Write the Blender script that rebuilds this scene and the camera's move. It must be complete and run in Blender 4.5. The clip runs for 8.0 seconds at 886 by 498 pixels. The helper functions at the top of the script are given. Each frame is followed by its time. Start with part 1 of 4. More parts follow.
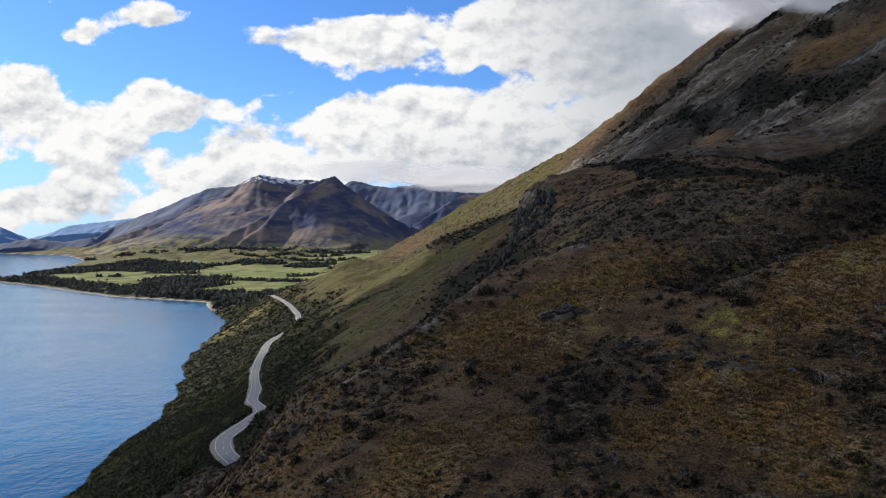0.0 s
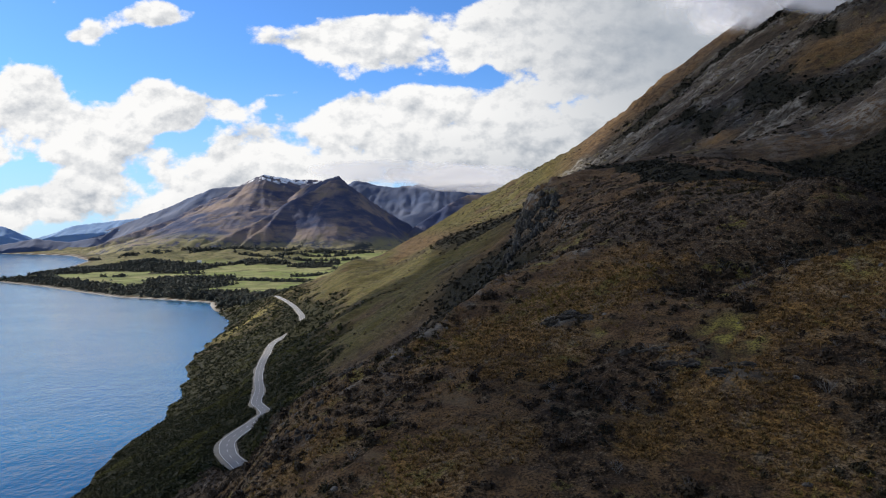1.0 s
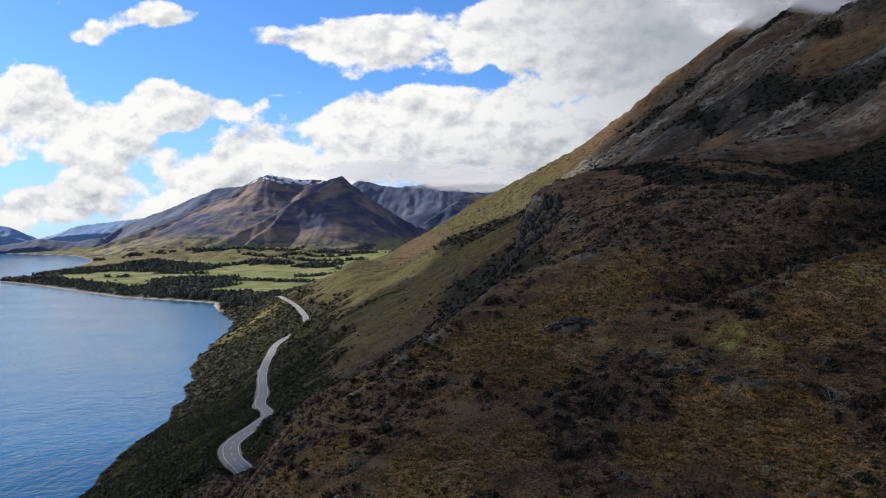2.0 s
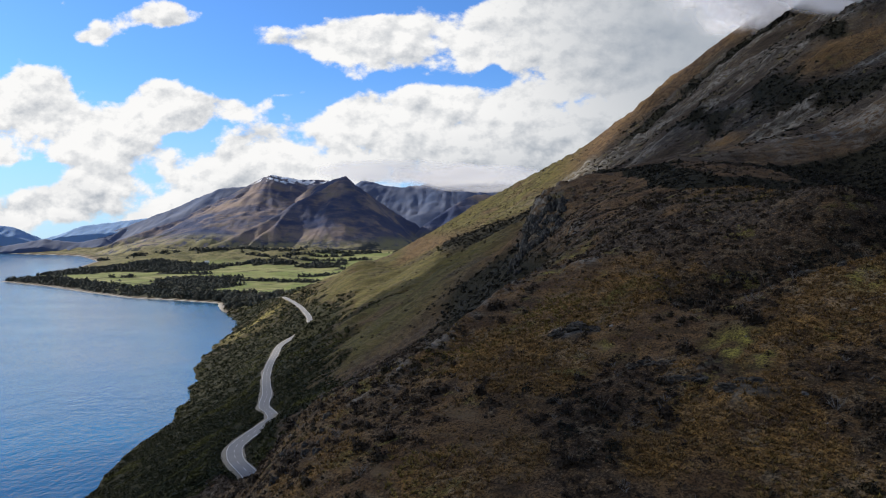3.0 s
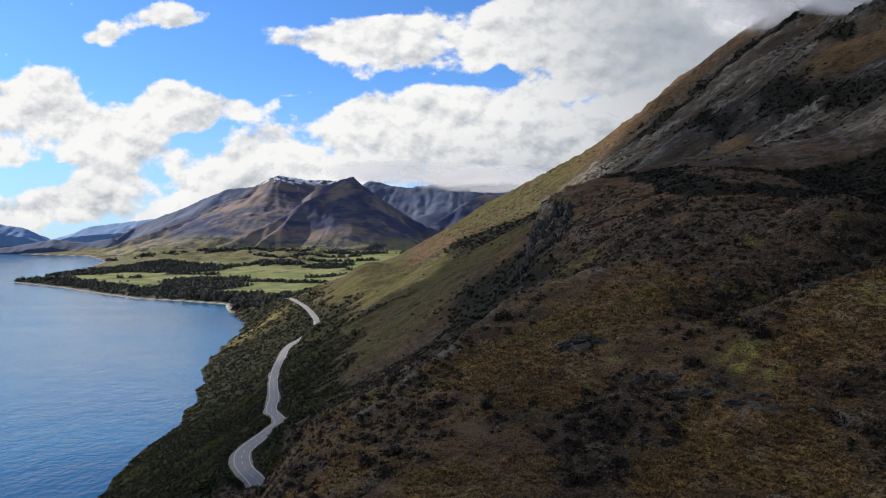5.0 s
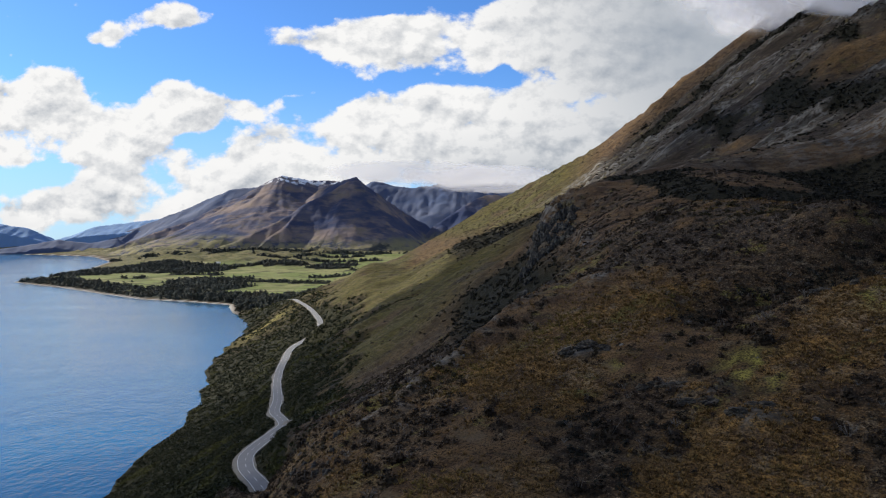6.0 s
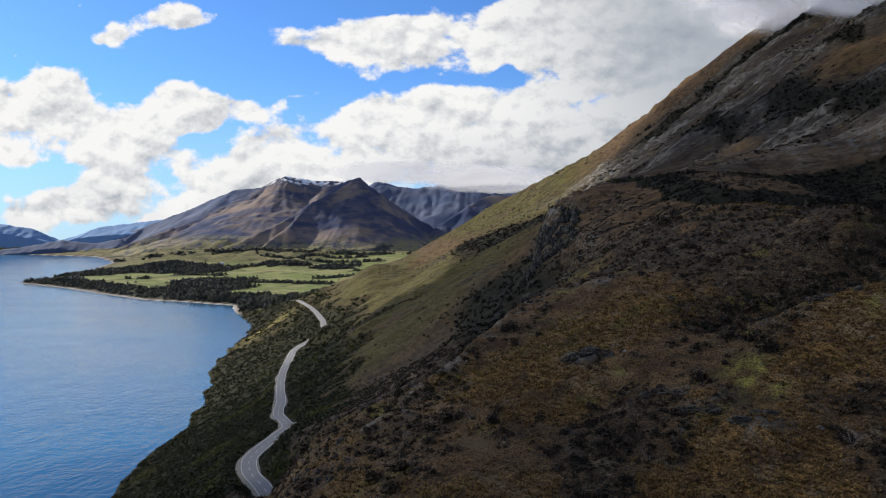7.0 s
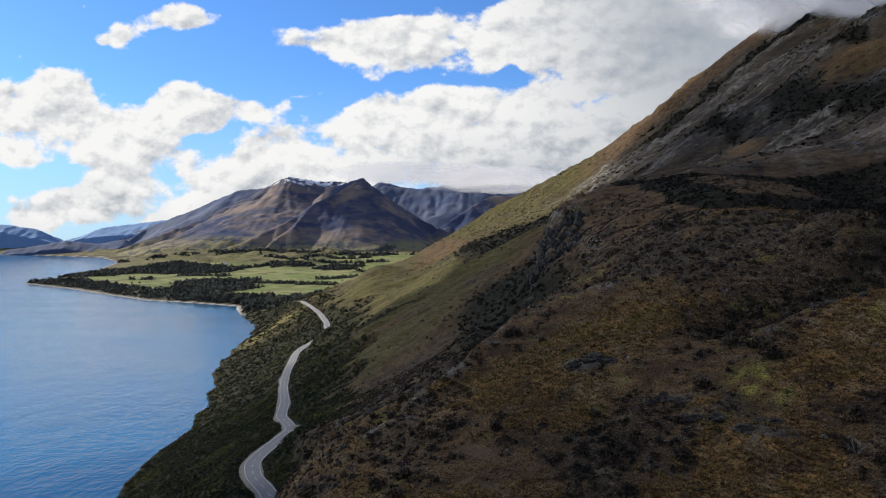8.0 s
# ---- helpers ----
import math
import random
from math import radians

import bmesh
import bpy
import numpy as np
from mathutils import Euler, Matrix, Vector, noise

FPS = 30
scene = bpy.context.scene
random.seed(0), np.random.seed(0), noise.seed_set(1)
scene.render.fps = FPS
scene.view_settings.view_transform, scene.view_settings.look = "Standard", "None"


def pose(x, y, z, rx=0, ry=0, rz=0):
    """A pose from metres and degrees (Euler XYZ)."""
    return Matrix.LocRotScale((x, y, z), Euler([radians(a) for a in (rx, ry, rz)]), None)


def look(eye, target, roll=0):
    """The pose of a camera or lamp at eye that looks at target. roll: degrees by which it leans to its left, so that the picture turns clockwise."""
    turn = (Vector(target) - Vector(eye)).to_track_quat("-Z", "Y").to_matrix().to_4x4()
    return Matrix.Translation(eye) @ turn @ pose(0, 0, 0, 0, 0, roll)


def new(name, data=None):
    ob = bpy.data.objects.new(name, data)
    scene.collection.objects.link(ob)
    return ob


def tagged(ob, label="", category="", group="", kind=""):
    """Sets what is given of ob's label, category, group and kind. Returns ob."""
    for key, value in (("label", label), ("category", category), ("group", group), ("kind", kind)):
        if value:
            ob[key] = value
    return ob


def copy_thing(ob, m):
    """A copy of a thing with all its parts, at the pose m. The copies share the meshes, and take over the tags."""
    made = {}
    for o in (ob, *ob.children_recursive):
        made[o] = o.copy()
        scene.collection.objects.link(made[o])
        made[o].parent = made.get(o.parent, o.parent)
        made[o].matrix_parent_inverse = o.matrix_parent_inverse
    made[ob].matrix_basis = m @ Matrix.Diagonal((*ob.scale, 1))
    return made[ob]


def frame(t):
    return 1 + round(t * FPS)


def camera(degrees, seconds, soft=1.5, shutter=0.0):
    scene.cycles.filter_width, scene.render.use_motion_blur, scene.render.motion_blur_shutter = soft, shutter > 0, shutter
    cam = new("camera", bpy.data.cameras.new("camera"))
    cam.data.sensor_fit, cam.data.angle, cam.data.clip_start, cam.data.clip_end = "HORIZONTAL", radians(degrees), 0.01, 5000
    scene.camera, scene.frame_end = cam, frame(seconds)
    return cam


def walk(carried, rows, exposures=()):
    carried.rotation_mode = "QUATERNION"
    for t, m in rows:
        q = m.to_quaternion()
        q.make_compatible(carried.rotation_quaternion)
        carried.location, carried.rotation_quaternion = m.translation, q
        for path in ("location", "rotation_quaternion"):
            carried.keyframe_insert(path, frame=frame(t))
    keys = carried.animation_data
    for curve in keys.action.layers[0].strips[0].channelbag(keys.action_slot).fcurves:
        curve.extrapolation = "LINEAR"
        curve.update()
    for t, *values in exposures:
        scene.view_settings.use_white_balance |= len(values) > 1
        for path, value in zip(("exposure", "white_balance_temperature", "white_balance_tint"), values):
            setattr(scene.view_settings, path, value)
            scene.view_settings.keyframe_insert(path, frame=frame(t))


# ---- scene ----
# Metres; z = 0 is the lake, y runs up the lake shore, x towards the mountain side.
cam = camera(60.28, 8.0, soft=1.1)


def drone(t):
    """The slow climb beside the hill: about a metre a second upwards, with a slight turn to the lake."""
    s = t / 8
    x, y, z = 0.3 * s, 0.55 * s - 0.48 * s * s, 110.0 + 7.95 * s + 0.05 * s * s
    yaw = 2.17 * s - 0.08 * s * s
    pitch = -0.297 - 0.235 * s + 0.225 * s * s
    roll = 0.1 * (1 - (1 - s) ** 4)
    return pose(x, y, z, 90 + pitch, roll, yaw)


walk(cam, [(float(t), drone(t)) for t in range(9)], exposures=[(0.0, 0.40), (8.0, 0.34)])

# ---------------------------------------------------------------- light
SUN_FROM = Vector((-0.78, 0.32, 0.44)).normalized()


class Nodes:
    """Short forms for building node trees."""

    def __init__(self, tree):
        self.tree = tree
        tree.nodes.clear()

    def add(self, kind, ins=(), **props):
        n = self.tree.nodes.new(kind)
        for k, v in props.items():
            setattr(n, k, v)
        for key, v in dict(ins).items():
            if isinstance(v, bpy.types.NodeSocket):
                self.tree.links.new(v, n.inputs[key])
            elif v is not None:
                n.inputs[key].default_value = v
        return n

    def m(self, op, a, b=None, c=None, clamp=False):
        return self.add("ShaderNodeMath", {0: a, 1: b, 2: c}, operation=op, use_clamp=clamp).outputs[0]

    def v(self, op, a, b=None):
        n = self.add("ShaderNodeVectorMath", {0: a, 1: b}, operation=op)
        return n.outputs["Value"] if op in ("DOT_PRODUCT", "LENGTH") else n.outputs[0]

    def step(self, x, lo, hi):
        """Rises smoothly from 0 at lo to 1 at hi; lo may be the larger."""
        if lo > hi:
            return self.m("SUBTRACT", 1.0, self.step(x, hi, lo))
        return self.add("ShaderNodeMapRange", {0: x, 1: lo, 2: hi, 3: 0.0, 4: 1.0}, interpolation_type="SMOOTHSTEP").outputs[0]

    def noise(self, vec, scale, detail=5.0, rough=0.55, lac=2.0, dist=0.0):
        return self.add("ShaderNodeTexNoise", {"Vector": vec, "Scale": scale, "Detail": detail, "Roughness": rough,
                                               "Lacunarity": lac, "Distortion": dist}).outputs[0]

    def mix(self, f, a, b):
        n = self.add("ShaderNodeMix", {}, data_type="RGBA")
        for i, v in ((0, f), (6, a), (7, b)):
            if isinstance(v, bpy.types.NodeSocket):
                self.tree.links.new(v, n.inputs[i])
            else:
                n.inputs[i].default_value = (*v, 1) if isinstance(v, tuple) and len(v) == 3 else v
        return n.outputs[2]

    def xyz(self, x=0.0, y=0.0, z=0.0):
        return self.add("ShaderNodeCombineXYZ", {0: x, 1: y, 2: z}).outputs[0]


def build_world():
    world = bpy.data.worlds.new("sky")
    scene.world = world
    world.use_nodes = True
    n = Nodes(world.node_tree)
    d = n.add("ShaderNodeTexCoord").outputs["Generated"]
    sep = n.add("ShaderNodeSeparateXYZ", {0: d}).outputs
    ahead = n.m("MAXIMUM", sep[1], 0.2)
    a, b = n.m("DIVIDE", sep[0], ahead), n.m("DIVIDE", sep[2], ahead)
    p = n.xyz(a, b, 0.0)
    sky = n.add("ShaderNodeTexSky", {}, sky_type="NISHITA", sun_disc=False, sun_elevation=math.asin(SUN_FROM.z),
                sun_rotation=math.atan2(SUN_FROM.x, SUN_FROM.y), altitude=300.0, air_density=1.0, dust_density=0.4, ozone_density=3.0)
    blue = n.v("MULTIPLY", sky.outputs[0], (0.074, 0.119, 0.180))
    blue = n.mix(n.m("MULTIPLY", n.step(b, 0.24, 0.02), 0.55), blue, (0.50, 0.70, 0.95))
    # heaps of cumulus: centre and half size, as slopes to the side and upwards, and fullness (below zero: a gap)
    over_lake = [(-0.566, 0.181, 0.070, 0.043, 1), (-0.536, 0.210, 0.037, 0.022, 0.9), (-0.625, 0.173, 0.089, 0.059, 1), (-0.492, 0.155, 0.081, 0.031, 1), (-0.399, 0.181, 0.056, 0.028, 1), (-0.396, 0.203, 0.030, 0.016, 0.8), (-0.336, 0.181, 0.044, 0.019, 0.8), (-0.288, 0.179, 0.046, 0.019, 1), (-0.218, 0.196, 0.022, 0.005, 0.55), (-0.190, 0.200, 0.019, 0.005, 0.5), (-0.529, 0.127, 0.111, 0.016, 0.8), (-0.440, 0.133, 0.067, 0.022, 1), (-0.359, 0.162, 0.037, 0.018, 0.8), (-0.566, 0.118, 0.052, 0.016, 0.7)]
    low_bank = [(-0.559, 0.044, 0.089, 0.024, 1.15), (-0.484, 0.081, 0.067, 0.028, 1.15), (-0.410, 0.096, 0.059, 0.031, 1.15), (-0.410, 0.047, 0.096, 0.030, 1.2), (-0.336, 0.099, 0.052, 0.030, 1.15), (-0.336, 0.062, 0.081, 0.027, 1.1), (-0.262, 0.127, 0.044, 0.027, 1.15), (-0.255, 0.092, 0.074, 0.033, 1.2), (-0.196, 0.140, 0.052, 0.033, 1.15), (-0.166, 0.099, 0.067, 0.037, 1.2), (-0.373, 0.139, 0.031, 0.010, -0.42), (-0.551, 0.093, 0.046, 0.016, -0.42), (-0.299, 0.162, 0.037, 0.007, -0.2), (-0.321, 0.127, 0.030, 0.009, -0.4)]
    mid_bank = [(-0.129, 0.159, 0.056, 0.033, 1), (-0.070, 0.170, 0.052, 0.030, 1), (-0.062, 0.118, 0.081, 0.044, 1), (0.004, 0.173, 0.059, 0.025, 1), (0.027, 0.121, 0.081, 0.044, 1), (0.086, 0.173, 0.059, 0.033, 1), (0.108, 0.114, 0.067, 0.037, 1), (0.167, 0.155, 0.041, 0.028, 1.2), (0.190, 0.181, 0.044, 0.037, 0.6), (0.056, 0.084, 0.089, 0.022, 0.8), (-0.151, 0.203, 0.044, 0.016, -0.4), (-0.047, 0.229, 0.056, 0.024, 1), (0.012, 0.210, 0.052, 0.021, 0.9), (-0.136, 0.188, 0.037, 0.019, 0.6)]
    high_bank = [(-0.177, 0.266, 0.041, 0.027, 1), (-0.121, 0.270, 0.048, 0.031, 1), (-0.062, 0.281, 0.052, 0.041, 1), (-0.018, 0.247, 0.056, 0.031, 1), (0.056, 0.270, 0.081, 0.052, 1), (0.130, 0.240, 0.067, 0.052, 1), (0.145, 0.284, 0.111, 0.067, 1), (0.227, 0.240, 0.089, 0.067, 1), (0.345, 0.292, 0.163, 0.089, 1), (0.108, 0.203, 0.037, 0.015, 0.5), (-0.107, 0.308, 0.044, 0.010, -0.8), (-0.010, 0.212, 0.070, 0.010, -0.55), (-0.070, 0.216, 0.030, 0.012, -0.5), (0.053, 0.221, 0.016, 0.012, -0.95), (0.176, 0.181, 0.046, 0.018, -0.72), (0.064, 0.218, 0.037, 0.013, -0.45)]
    shreds = [(-0.421, 0.298, 0.047, 0.019, 0.75), (-0.384, 0.307, 0.044, 0.019, 0.75), (-0.462, 0.279, 0.036, 0.014, 0.71), (-0.484, 0.271, 0.023, 0.010, 0.63), (-0.366, 0.293, 0.032, 0.013, 0.63), (-0.523, 0.293, 0.010, 0.010, 0.48), (-0.255, 0.276, 0.036, 0.018, 0.45), (-0.233, 0.264, 0.043, 0.010, 0.48), (-0.270, 0.256, 0.030, 0.008, 0.42), (-0.262, 0.286, 0.019, 0.010, 0.35)]
    total, gaps = None, 0.0
    for ca, cb, ra, rb, full in over_lake + low_bank + mid_bank + high_bank + shreds:
        q = n.v("MULTIPLY", n.v("SUBTRACT", p, (ca, cb, 0)), (1 / ra, 1 / rb, 0))
        g = n.m("MULTIPLY", n.m("EXPONENT", n.m("MULTIPLY", n.v("DOT_PRODUCT", q, q), -1.0)), full)
        if full < 0:
            gaps = n.m("SUBTRACT", gaps, g)
        else:
            total = g if total is None else n.m("ADD", total, g)
    deep = n.step(n.add("ShaderNodeVectorMath", {0: n.v("MULTIPLY", n.v("SUBTRACT", p, (0.47, 0.28, 0)), (2.2, 3.0, 0))}, operation="LENGTH").outputs["Value"], 1.1, 0.30)
    shape = n.m("SUBTRACT", n.m("ADD", n.m("MINIMUM", total, 1.15), n.m("MULTIPLY", deep, 0.9)), gaps)
    # elsewhere the same broken cumulus goes on round the sky
    away = n.step(n.m("ADD", n.m("ABSOLUTE", a), n.m("MAXIMUM", n.m("SUBTRACT", b, 0.35), 0.0)), 0.75, 1.1)
    around = n.m("ADD", n.m("MULTIPLY", n.noise(d, 1.7, 2.0), 0.8), 0.42)
    shape = n.m("ADD", n.m("MULTIPLY", shape, n.m("SUBTRACT", 1.0, away)), n.m("MULTIPLY", around, away))

    def puff(offset):
        q = n.v("MULTIPLY", n.v("ADD", p, offset), (1.0, 1.35, 1.0))
        q = n.v("ADD", q, n.v("MULTIPLY", d, (0, 0, 0.3)))
        soft = n.noise(q, 7.0, 11.0, 0.60, 2.1, 0.15)
        cell = n.add("ShaderNodeTexVoronoi", {"Vector": q, "Scale": 15.0, "Detail": 5.0, "Roughness": 0.55}, feature="SMOOTH_F1").outputs["Distance"]
        return n.m("ADD", n.m("MULTIPLY", soft, 0.75), n.m("MULTIPLY", n.m("SUBTRACT", 0.85, cell), 0.38))
    f0, f1 = puff((0, 0, 0)), puff((-0.006, 0.011, 0))
    dens = n.m("ADD", n.m("SUBTRACT", shape, 0.55), n.m("MULTIPLY", n.m("SUBTRACT", f0, 0.388), 3.2))
    cover = n.step(dens, -0.10, 0.30)
    lit = n.m("ADD", n.m("ADD", 0.82, n.m("MULTIPLY", n.m("SUBTRACT", f0, f1), 3.6)), n.m("MULTIPLY", n.m("SUBTRACT", 0.9, dens), 0.16), clamp=True)
    # thick grey undersides: over the near mountain, and along the foot of the bank
    foot = n.m("MULTIPLY", n.step(b, 0.13, 0.07), n.step(n.noise(n.v("MULTIPLY", p, (1, 2.2, 1)), 10.0, 3.0), 0.42, 0.62))
    lit = n.m("SUBTRACT", n.m("ADD", n.m("MULTIPLY", lit, n.m("SUBTRACT", 1.0, n.m("MULTIPLY", deep, 0.88))), n.m("MULTIPLY", deep, 0.02)), n.m("MULTIPLY", foot, 0.15), clamp=True)
    hang = n.v("MULTIPLY", n.v("SUBTRACT", p, (0.08, 0.085, 0)), (1 / 0.17, 1 / 0.055, 0))
    lit = n.m("SUBTRACT", lit, n.m("MULTIPLY", n.m("EXPONENT", n.m("MULTIPLY", n.v("DOT_PRODUCT", hang, hang), -1.0)), 0.5), clamp=True)
    white = n.mix(lit, (0.36, 0.405, 0.47), (0.985, 0.98, 0.97))
    white = n.mix(n.m("MULTIPLY", away, 0.8), white, (0.34, 0.345, 0.35))   # the undersides of the heavy cloud overhead
    col = n.mix(cover, blue, white)
    bg = n.add("ShaderNodeBackground", {0: col, 1: 0.75}).outputs[0]
    n.add("ShaderNodeOutputWorld", {0: bg})


build_world()
sun = new("sun", bpy.data.lights.new("sun", "SUN"))
sun.data.energy, sun.data.angle, sun.data.color = 5.0, radians(0.53), (1.0, 0.93, 0.82)
sun.matrix_world = look(SUN_FROM * 900, (0, 0, 0))


# ---------------------------------------------------------------- ground shape
def hash2(i, j, seed):
    h = (i.astype(np.int64) * 374761393 + j.astype(np.int64) * 668265263 + seed * 974634777) & 0xFFFFFFFF
    h = ((h ^ (h >> 13)) * 1274126177) & 0xFFFFFFFF
    return ((h ^ (h >> 16)) & 0xFFFF) / 65535.0


def vnoise(x, y, seed=0):
    """Smooth noise in -1..1, cell size 1."""
    i, j = np.floor(x), np.floor(y)
    u, v = x - i, y - j
    ang = [hash2(i + a, j + b, seed) * 2 * np.pi for a, b in ((0, 0), (1, 0), (0, 1), (1, 1))]
    g = [np.cos(t) * (u - a) + np.sin(t) * (v - b) for t, (a, b) in zip(ang, ((0, 0), (1, 0), (0, 1), (1, 1)))]
    u, v = u * u * u * (u * (u * 6 - 15) + 10), v * v * v * (v * (v * 6 - 15) + 10)
    return 1.5 * ((g[0] * (1 - u) + g[1] * u) * (1 - v) + (g[2] * (1 - u) + g[3] * u) * v)


def fbm(x, y, size, octaves=4, seed=0, gain=0.5, ridged=False):
    total, amp = 0.0, 1.0
    for k in range(octaves):
        v = vnoise(x / size + 17.3 * k, y / size - 9.1 * k, seed + k)
        total = total + amp * (1 - 2 * np.abs(v) if ridged else v)
        amp, size = amp * gain, size / 2.03
    return total


def smooth(lo, hi, x):
    t = np.clip((x - lo) / (hi - lo), 0, 1)
    return t * t * (3 - 2 * t)


def curve(xs, ys, q):
    """A smooth line through the given knots that never overshoots them; xs may be one row or a row for each q."""
    xs, ys, q = np.asarray(xs, float), np.asarray(ys, float), np.asarray(q, float)
    h = np.diff(xs)
    s = np.diff(ys) / h
    m = np.zeros_like(ys)
    both = s[:-1] * s[1:] > 0
    w1, w2 = 2 * h[1:] + h[:-1], h[1:] + 2 * h[:-1]
    with np.errstate(divide="ignore", invalid="ignore"):
        m[1:-1] = np.where(both, (w1 + w2) / (w1 / s[:-1] + w2 / s[1:]), 0)
    m[0], m[-1] = s[0], s[-1]
    i = np.clip(np.searchsorted(xs, q) - 1, 0, len(xs) - 2)
    t = (q - xs[i]) / h[i]
    inner = ((1 + 2 * t) * (1 - t) ** 2 * ys[i] + t * (1 - t) ** 2 * h[i] * m[i] + t * t * (3 - 2 * t) * ys[i + 1] + t * t * (t - 1) * h[i] * m[i + 1])
    low, high = ys[0] + (q - xs[0]) * m[0], ys[-1] + (q - xs[-1]) * m[-1]
    return np.where(q < xs[0], low, np.where(q > xs[-1], high, inner))


# Lines that run along the hillside, each as its place across (x) and its height (z) at these distances up the shore.
ALONG = [-400, 0, 60, 100, 140, 180, 230, 270, 310, 400, 500, 620, 750, 900, 1050, 1250, 1500, 2000]
SHORE = [-60, -90, -105, -115, -125, -135, -148, -154, -160, -176, -183, -214, -250, -275, -300, -378, -470, -500]
LINES = {
    "lower road": ([-20, -45, -50, -55, -60, -66, -70, -75, -76, -97, -122, -142, -150, -187, -235, -290, -330, -340],
                   [55, 55, 54, 53, 52, 51, 48, 45, 41, 33, 27, 27, 39, 43, 40, 25, 12, 20]),
    "lower slope": ([-10, -38, -38, -37, -36, -22, -10, 6, 27, 10, -50, -70, -75, -85, -110, -170, -240, -260],
                    [62, 62, 65, 67, 72, 78, 84, 86, 110, 99, 66, 66, 71, 76, 76, 70, 40, 32]),
    "shoulder": ([10, -28, -26, -23, -23, 5, 16, 28, 34, 40, -25, -35, -30, -40, -60, -110, -160, -180],
                 [70, 70, 75, 81, 87, 97.5, 103.5, 113, 129, 116, 80, 82, 95, 100, 100, 92, 62, 45]),
    "bench": ([70, 70, 60, 55, 50, 60, 60, 62, 65, 85, 60, 60, 60, 76, 65, 65, 40, 0],
              [85, 80, 86, 98, 108, 122.5, 128, 134, 139, 150, 124, 130, 138, 152, 170, 190, 150, 110]),
    "hollow": ([140, 130, 120, 110, 105, 100, 120, 135, 150, 190, 190, 190, 190, 200, 205, 210, 180, 140],
               [110, 100, 105, 111, 118, 124, 122, 127, 135, 170, 180, 205, 215, 229, 260, 266, 215, 160]),
    "high slope": ([230, 220, 220, 220, 220, 220, 230, 240, 250, 280, 275, 314, 330, 350, 354, 354, 330, 300],
                   [180, 165, 168, 172, 176, 180, 182, 189, 196, 226, 232, 295, 312, 347, 376, 370, 300, 230]),
}
CREST = 420.0   # from the high slope to the crest, hidden by cloud


def sheet(x):
    return 0.0285 * 300 * np.log1p(np.exp((np.minimum(x, 6000) - 2000) / 300))


COAST = [(-330, 1160), (-392, 1280), (-447, 1442), (-554, 1515), (-678, 1580), (-846, 1747), (-1048, 1954), (-1300, 2165), (-1325, 2260),
         (-1330, 2550), (-1420, 2850), (-1600, 3400), (-1950, 3950), (-2700, 4350), (-4200, 4600)]


def inland(x, y):
    """Metres from the lake's edge at the head of the bay, positive on land."""
    pts = [(-250, 900)] + COAST + [(-4200, 7000), (5000, 7000), (5000, 900)]
    best, inside = np.full(x.shape, 1e9), np.zeros(x.shape, bool)
    for (ax, ay), (bx, by) in zip(pts, pts[1:] + pts[:1]):
        dx, dy = bx - ax, by - ay
        t = np.clip(((x - ax) * dx + (y - ay) * dy) / (dx * dx + dy * dy), 0, 1)
        best = np.minimum(best, np.hypot(x - ax - t * dx, y - ay - t * dy))
        if ay != by:
            inside ^= ((ay > y) != (by > y)) & (x < (bx - ax) * (y - ay) / (by - ay) + ax)
    return np.where(inside, best, -best)


ROAD = [(-30, 150, 53), (-46, 185, 51.5), (-55.5, 207, 50), (-66.5, 231, 48), (-72, 253, 46), (-73.5, 275, 44), (-74, 294, 42.5), (-74.5, 312, 41),
        (-80.5, 335, 38.5), (-89.5, 359, 36), (-101, 411, 32), (-116, 470, 28.5), (-128.5, 525, 26), (-140, 594, 26), (-147, 650, 27.5),
        (-143, 676, 30), (-134, 700, 36), (-142, 750, 39.5), (-156, 803, 41), (-185, 895, 43), (-219, 994, 43), (-262, 1120, 34), (-300, 1240, 22)]


def road_line(step=2.0):
    p = np.array(ROAD, float)
    s = np.concatenate([[0], np.cumsum(np.hypot(*np.diff(p[:, :2], axis=0).T))])
    q = np.arange(0, s[-1], step)
    return np.stack([curve(s, p[:, k], q) for k in range(3)], 1)


ROAD_LINE = road_line()


LEDGES = [(19, 127), (33, 106), (38, 97), (-13, 122), (27, 158)]
RAVINE = [(-140, 635), (-97, 590), (-62, 560), (-30, 562), (5, 590)]
GULLY = [(44, 135), (56, 138), (66, 139), (78, 142), (92, 147), (108, 166), (128, 205)]
DIP = [(52, 226), (72, 210), (90, 204), (104, 196), (106, 176)]
HOLLOW = [(106, 168), (118, 190), (140, 215), (160, 240)]
BROW = [(-10, 130), (-4, 136), (0.6, 142), (5.6, 150), (11, 160), (18, 176), (25, 190), (31, 205), (36, 225), (40, 262)]   # where the near knoll breaks off to the gully


def far_from(line, x, y):
    best = np.full(x.shape, 1e9)
    for (ax, ay), (bx, by) in zip(line, line[1:]):
        t = np.clip(((x - ax) * (bx - ax) + (y - ay) * (by - ay)) / ((bx - ax) ** 2 + (by - ay) ** 2), 0, 1)
        best = np.minimum(best, np.hypot(x - ax - t * (bx - ax), y - ay - t * (by - ay)))
    return best


